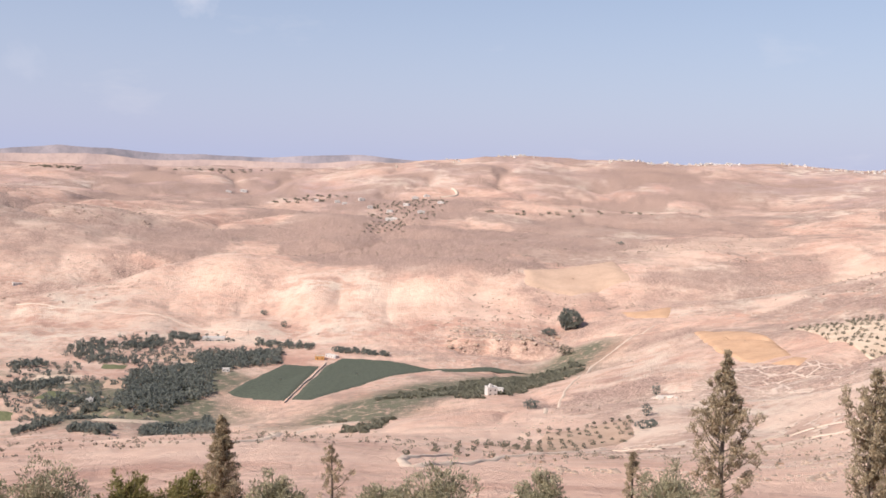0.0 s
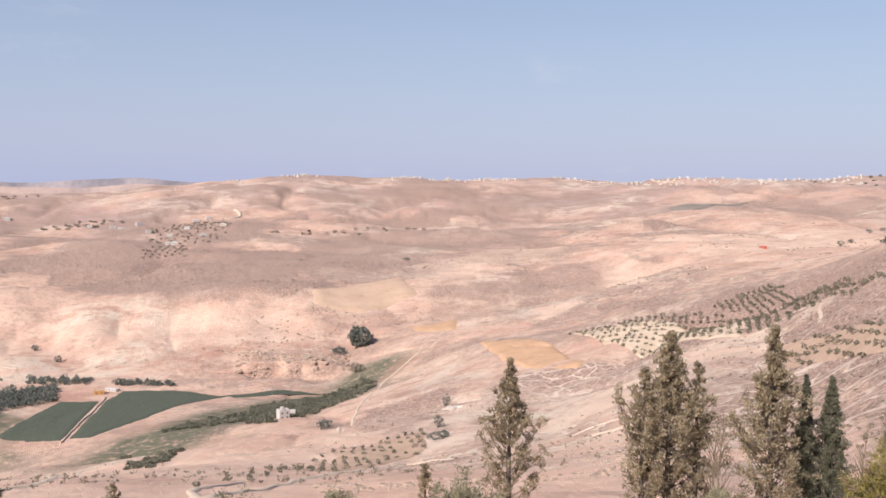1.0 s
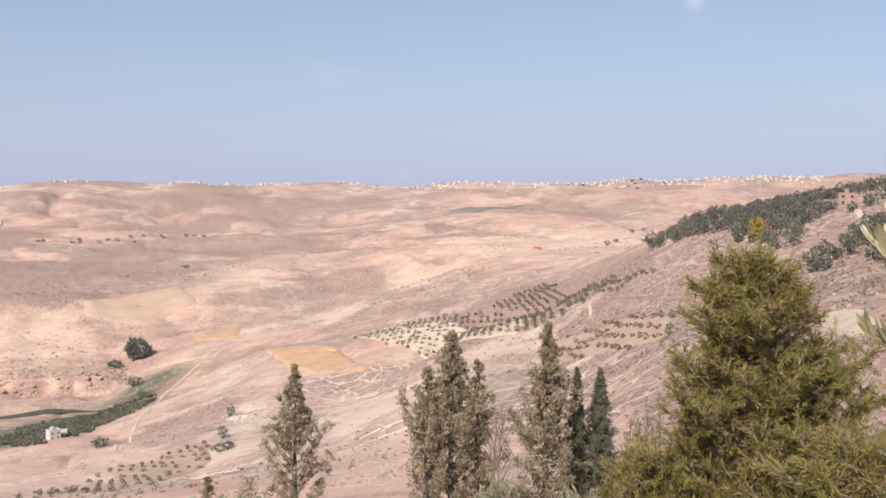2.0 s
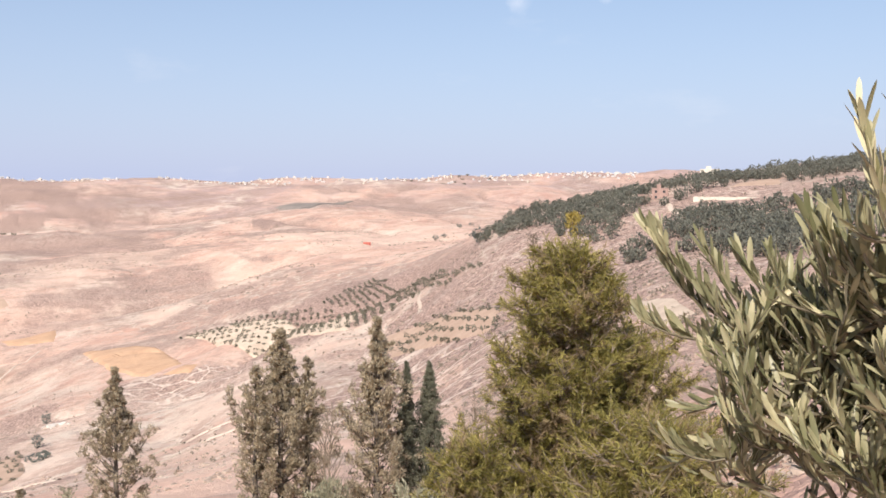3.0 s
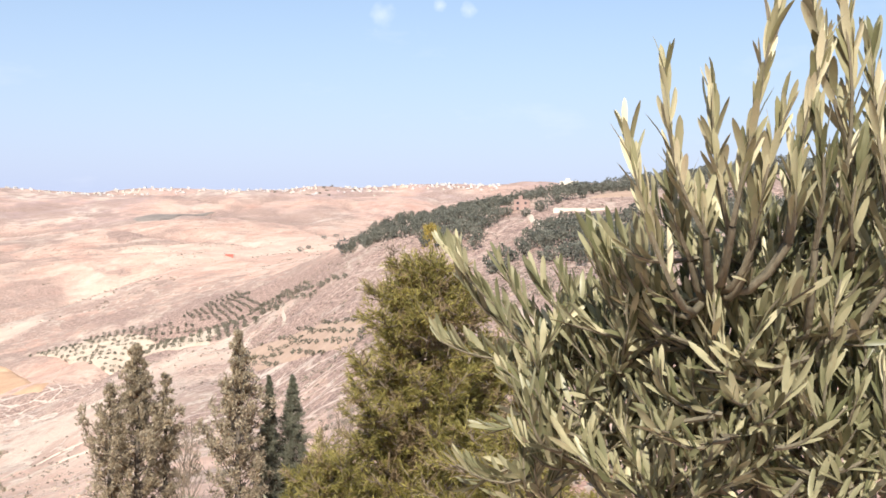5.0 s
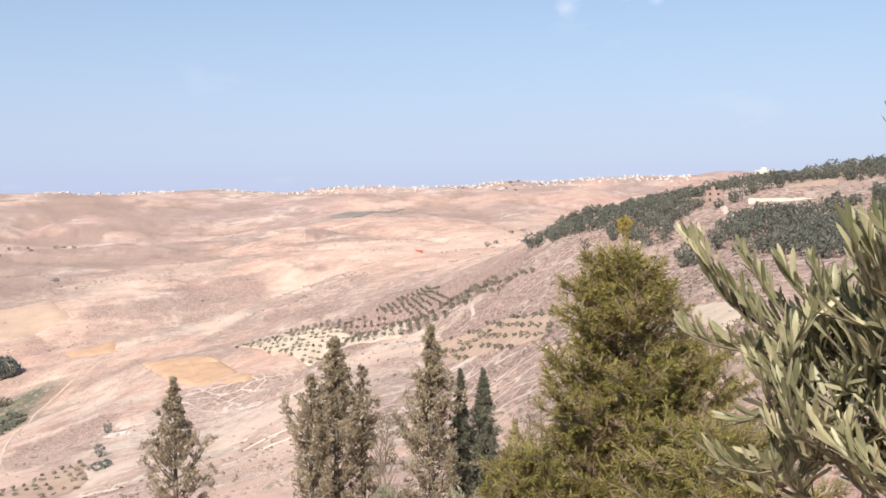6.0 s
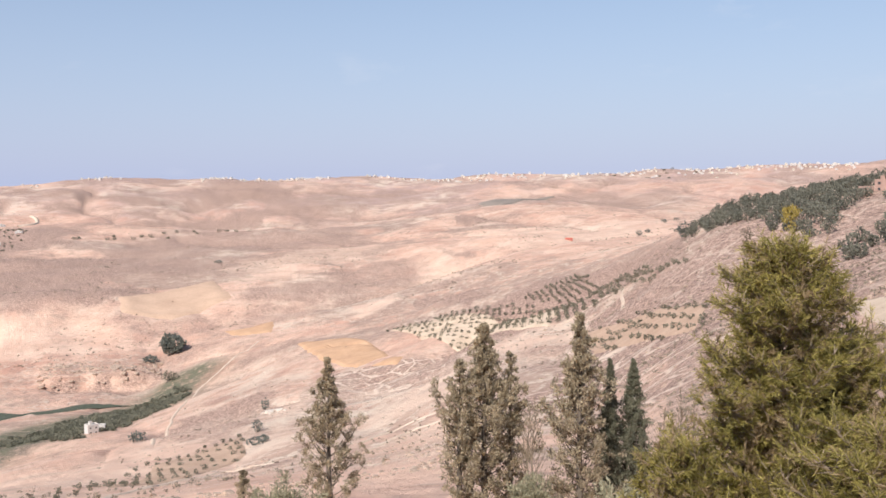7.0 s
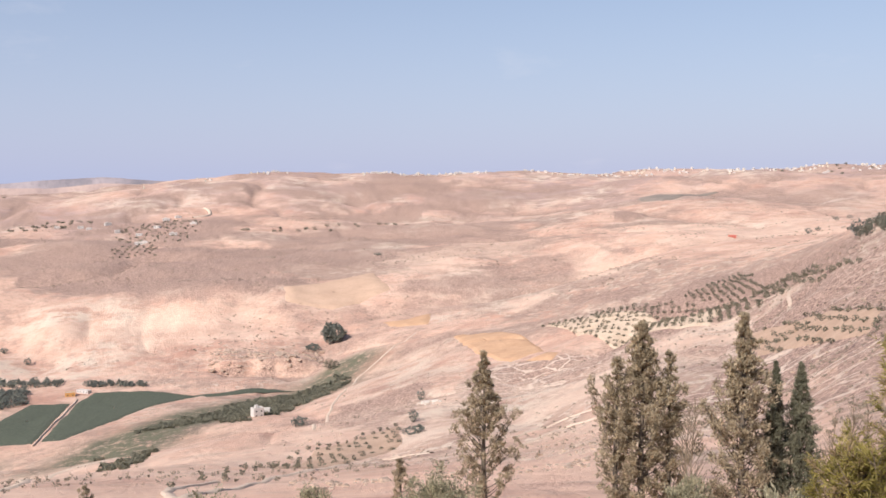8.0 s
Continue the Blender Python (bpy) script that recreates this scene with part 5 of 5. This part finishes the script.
pine("pine_tree", 46.6, 11.5, -1.0, 1.4, 110, "yellow-green pine below the olive", 0.3)

YELLOW = leaf_material("yellowed_leaf", (0.30, 0.22, 0.05), (0.48, 0.36, 0.10), 0.6, 2.0, 0.2)
for b, r, top, col, lab in ((41.65, 14.6, 1.28, YELLOW, "thin sapling tip with yellowed leaves"), (39.5, 14.4, 0.98, TWIG, "dry brown seed stalk")):
    x, y = at_bearing(b, r)
    z = float(height(x, y)) - 0.1
    tall = top - z
    ob = thing("sapling", x, y, z, lab, "plant")
    hs = np.linspace(0, tall, 8)
    stem = np.stack([0.03 * np.sin(hs * 2), 0.02 * np.cos(hs), hs], 1)
    part("stem", mesh_from("stem", *tube(stem, np.linspace(0.02, 0.004, 8), 5), TWIG), ob)
    n = 260 if col is YELLOW else 90
    h = tall - np.abs(rng.normal(0, 0.16, n))
    p = np.stack([rng.normal(0, 0.05, n), rng.normal(0, 0.05, n), h], 1)
    part("leaves", mesh_from("leaves", *blades(p, rng.normal(0, 0.7, (n, 3)) + [0, 0, 0.6], rng.uniform(0.04, 0.09, n), rng.uniform(0.012, 0.025, n)), col), ob)

# ---------------------------------------------------------------- the olive at arm's length
OLIVE = leaf_material("olive_leaf", (0.135, 0.135, 0.06), (0.70, 0.61, 0.37), 0.36, 12.0, 0.25)
OLIVE_BARK = bark_material("olive_bark", (0.12, 0.10, 0.065), (0.27, 0.225, 0.15))


def olive_one_leaf_material():
    """The same leaf for pieces that are objects of their own."""
    m, t, b = shader("olive_leaf_single", 0.42)
    n = noise_of(t, add(t, "TexCoord").outputs["Object"], 60.0, 3, 0.6)
    c = mix(t, add(t, "ObjectInfo").outputs["Random"], (0.22, 0.20, 0.095), (0.70, 0.61, 0.39))
    c = mix(t, times_(t, grey(t, n, 0.45, 0.7), 0.35), c, (0.17, 0.15, 0.08))
    t.links.new(c, b.inputs["Base Color"])
    return m


OLIVE_SINGLE = olive_one_leaf_material()
# one leaf along +y, one long, folded a little along its rib and curled at the tip
LEAF_S = np.array([0.0, 0.12, 0.35, 0.65, 0.88, 1.0])
LEAF_W = np.array([0.010, 0.042, 0.077, 0.084, 0.060, 0.010])


def leaf_shape(curl, fold):
    v = []
    for s, w in zip(LEAF_S, LEAF_W):
        z = curl * s * s
        v += [(-w, s, z + fold * w), (0, s, z), (w, s, z + fold * w)]
    f = []
    for k in range(len(LEAF_S) - 1):
        f += [(3 * k, 3 * k + 1, 3 * k + 4, 3 * k + 3), (3 * k + 1, 3 * k + 2, 3 * k + 5, 3 * k + 4)]
    return np.array(v, float), np.array(f)


LEAVES = [leaf_shape(0.10, 0.35), leaf_shape(-0.14, 0.5), leaf_shape(0.22, 0.2)]
# main shoots: foot, bend, tip
SHOOTS_HIGH = [
    ((1.390, 1.231, 1.512), (1.342, 1.231, 1.586), (1.314, 1.246, 1.687)),
    ((1.411, 1.204, 1.568), (1.357, 1.209, 1.645), (1.331, 1.210, 1.753)),
    ((1.459, 1.206, 1.573), (1.413, 1.196, 1.647), (1.393, 1.193, 1.735)),
    ((1.416, 1.176, 1.581), (1.387, 1.136, 1.691), (1.372, 1.104, 1.816)),
    ((1.455, 1.172, 1.568), (1.422, 1.142, 1.635), (1.419, 1.117, 1.706)),
    ((1.489, 1.154, 1.562), (1.455, 1.120, 1.677), (1.444, 1.089, 1.783)),
    ((1.549, 1.129, 1.575), (1.509, 1.095, 1.714), (1.474, 1.095, 1.839)),
    ((1.536, 1.106, 1.650), (1.474, 1.110, 1.754), (1.446, 1.114, 1.823)),
    ((1.592, 1.084, 1.563), (1.540, 1.081, 1.686), (1.513, 1.082, 1.791)),
    ((1.502, 1.128, 1.557), (1.466, 1.102, 1.630), (1.450, 1.102, 1.696)),
]
SHOOTS_MIDDLE = [
    ((1.472, 1.141, 1.563), (1.437, 1.117, 1.600), (1.426, 1.113, 1.646)),
    ((1.436, 1.240, 1.541), (1.391, 1.230, 1.586), (1.378, 1.230, 1.628)),
    ((1.469, 1.186, 1.543), (1.435, 1.161, 1.587), (1.429, 1.149, 1.629)),
    ((1.565, 1.116, 1.556), (1.524, 1.099, 1.601), (1.517, 1.085, 1.655)),
    ((1.618, 1.077, 1.576), (1.566, 1.066, 1.711), (1.539, 1.061, 1.815)),
    ((1.507, 1.348, 1.469), (1.447, 1.352, 1.514), (1.431, 1.357, 1.555)),
    ((1.517, 1.381, 1.436), (1.460, 1.383, 1.504), (1.443, 1.390, 1.575)),
    ((1.486, 1.308, 1.487), (1.433, 1.304, 1.517), (1.423, 1.302, 1.564)),
    ((1.447, 1.222, 1.541), (1.408, 1.205, 1.574), (1.397, 1.203, 1.610)),
    ((1.578, 1.083, 1.514), (1.540, 1.062, 1.577), (1.531, 1.054, 1.631)),
]
SHOOTS_LOW = [
    ((1.711, 1.534, 1.333), (1.563, 1.636, 1.428), (1.473, 1.715, 1.552)),
    ((1.671, 1.558, 1.360), (1.572, 1.598, 1.433), (1.525, 1.637, 1.525)),
    ((1.630, 1.515, 1.387), (1.552, 1.532, 1.449), (1.515, 1.561, 1.513)),
    ((1.611, 1.470, 1.386), (1.540, 1.485, 1.454), (1.515, 1.501, 1.509)),
    ((1.652, 1.615, 1.364), (1.534, 1.654, 1.370), (1.466, 1.704, 1.398)),
    ((1.642, 1.577, 1.300), (1.539, 1.611, 1.333), (1.527, 1.612, 1.376)),
    ((1.581, 1.535, 1.256), (1.476, 1.548, 1.214), (1.409, 1.603, 1.238)),
    ((1.555, 1.492, 1.237), (1.483, 1.492, 1.249), (1.452, 1.521, 1.291)),
    ((1.654, 1.647, 1.377), (1.543, 1.689, 1.452), (1.511, 1.707, 1.539)),
    ((1.637, 1.540, 1.324), (1.551, 1.555, 1.340), (1.530, 1.570, 1.398)),
]
SHOOTS = SHOOTS_HIGH + SHOOTS_MIDDLE + SHOOTS_LOW
FOOT = np.array([2.06, 1.31, float(height(2.06, 1.31)) - 0.1])
FORK = np.array([1.94, 1.28, 0.88])
olive = thing("olive_tree", *FOOT, "olive tree with dense narrow grey-green leaves", "tree")
line = np.array([FOOT, FOOT * 0.6 + FORK * 0.4 + [0.04, 0, 0], FORK]) - FOOT
part("trunk", mesh_from("trunk", *tube(line, [0.11, 0.085, 0.06], 10), OLIVE_BARK, smooth=True), olive)

shoots = []
for a, m, b in SHOOTS:
    a, m, b = np.array(a), np.array(m), np.array(b)
    # the last leaf reaches past the twig's end
    shoots.append((a, a * 0.06 + b * 0.94, m - (a + b) / 2))
# the body of the crown: shoots that fan out and up from inner limbs
HEARTS = [
    ((1.759, 1.350, 1.281), 0.22, 60),
    ((1.907, 1.211, 1.383), 0.22, 44),
    ((1.672, 1.388, 1.300), 0.11, 34),
    ((1.795, 1.246, 1.516), 0.14, 16),
    ((1.974, 1.114, 1.258), 0.24, 46),
    ((1.594, 1.448, 1.353), 0.06, 18),
    ((1.582, 1.467, 1.175), 0.14, 14),
    ((1.568, 1.543, 1.326), 0.06, 8),
    ((1.845, 1.310, 1.056), 0.20, 46),
    ((1.629, 1.240, 1.530), 0.09, 12),
    ((1.676, 1.152, 1.554), 0.10, 12),
    ((1.537, 1.399, 1.427), 0.06, 12),
    ((1.551, 1.311, 1.435), 0.08, 18),
    ((1.567, 1.242, 1.497), 0.08, 15),
    ((1.643, 1.172, 1.554), 0.08, 9),
    ((1.714, 1.115, 1.631), 0.09, 9),
    ((1.642, 1.108, 1.328), 0.11, 36),
    ((1.553, 1.230, 1.361), 0.09, 32),
    ((1.518, 1.446, 1.286), 0.07, 8),
    ((1.569, 1.167, 1.449), 0.09, 34),
    ((1.701, 1.085, 1.502), 0.10, 18),
    ((1.567, 1.343, 1.237), 0.09, 30),
    ((1.626, 1.155, 1.266), 0.10, 34),
    ((1.501, 1.256, 1.513), 0.05, 8),
    ((1.592, 1.585, 1.300), 0.06, 8),
    ((1.583, 1.570, 1.227), 0.07, 5),
    ((1.601, 1.518, 1.376), 0.05, 18),
    ((1.552, 1.580, 1.171), 0.06, 4),
    ((1.587, 1.430, 1.240), 0.07, 16),
]
limbs = []
for c, size, n in HEARTS:
    c = np.array(c)
    s = np.linspace(0, 1, 7)[:, None]
    limb = FORK * (1 - s) + c * s + np.sin(s * 3.1) * rng.normal(0, 0.05, 3)
    limbs.append((limb, 0.010, 0.003))
    for _ in range(n):
        d = unit(rng.normal(size=3) * [0.55, 0.55, 0.5] + [-0.08, 0.02, 0.8])
        foot = c + unit(rng.normal(size=3)) * size * rng.uniform(0.1, 0.75)
        shoots.append((foot, foot + d * (rng.uniform(0.07, 0.15) if size < 0.12 else rng.uniform(0.09, 0.16)), None))
for limb, r0, r1 in limbs:
    part("branch", mesh_from("branch", *tube(limb - FOOT, np.linspace(r0, r1, 7), 7), OLIVE_BARK, smooth=True), olive)
for a, b, bend in shoots[:len(SHOOTS)]:
    near = min((l for l, _, _ in limbs), key=lambda l: np.linalg.norm(l[-1] - a))
    k = np.linspace(0, 1, 5)[:, None]
    part("branch", mesh_from("branch", *tube(near[-1] * (1 - k) + a * k - FOOT + np.sin(k * 3.1) * [0, 0, -0.03], np.linspace(0.006, 0.004, 5), 5), OLIVE_BARK, smooth=True), olive)

single = [mesh_from("leaf", v, f, OLIVE_SINGLE, smooth=True) for v, f in LEAVES]
twigs, bulk, used = [], [], 0
for a, b, bend in shoots:
    main = bend is not None
    k = np.linspace(0, 1, 8)[:, None]
    sag = bend if main else np.array([rng.normal(0, 0.02), rng.normal(0, 0.02), -0.015])
    line = a * (1 - k) + b * k + np.sin(k * math.pi) * sag
    twigs.append(tube(line - FOOT, np.linspace(0.0035, 0.0012, 8), 4))
    long = float(np.linalg.norm(b - a))
    n = int(long / (0.0062 if main else 0.0088)) + 3
    spin = rng.uniform(0, 6.28)
    for q in range(n):
        f = 0.10 + 0.90 * (q + rng.uniform(0, 0.5)) / n
        p = np.array([np.interp(f, k[:, 0], line[:, j]) for j in range(3)])
        i = min(int(f * 7), 6)
        t = unit(line[i + 1] - line[i])
        spin += 1.57 + rng.uniform(-0.35, 0.35)
        ref = unit(np.cross(t, [0.3, 0.2, 0.9]))
        out = ref * math.cos(spin) + np.cross(t, ref) * math.sin(spin)
        flare = (rng.uniform(0.18, 0.50) if main else rng.uniform(0.3, 0.85)) * (1.15 - 0.6 * f)
        way = unit(t + out * flare + [0, 0, 0.55 + (0.4 if main and abs(t[2]) < 0.7 else 0)] + rng.normal(0, 0.10, 3))
        side = unit(np.cross(way, out * 0.6 + rng.normal(0, 0.7, 3)))
        up = np.cross(side, way)
        size = (rng.uniform(0.038, 0.055) if main else rng.uniform(0.034, 0.053)) * (0.72 if f > 0.93 else 1.0)
        m3 = np.stack([side, way, up], 1) * size
        kind = int(rng.integers(3))
        if main and used < 300:
            used += 1
            m = Matrix(m3.tolist()).to_4x4()
            m.translation = Vector((p - FOOT).tolist())
            part("leaf", single[kind], olive, place=m)
        else:
            v, fc = LEAVES[kind]
            bulk.append((v @ m3.T + (p - FOOT), fc))
tagged(part("twig", mesh_from("twig", *join(twigs), OLIVE_BARK), olive), kind="stuff")
tagged(part("foliage", mesh_from("foliage", *join(bulk), OLIVE, smooth=True), olive), kind="stuff")
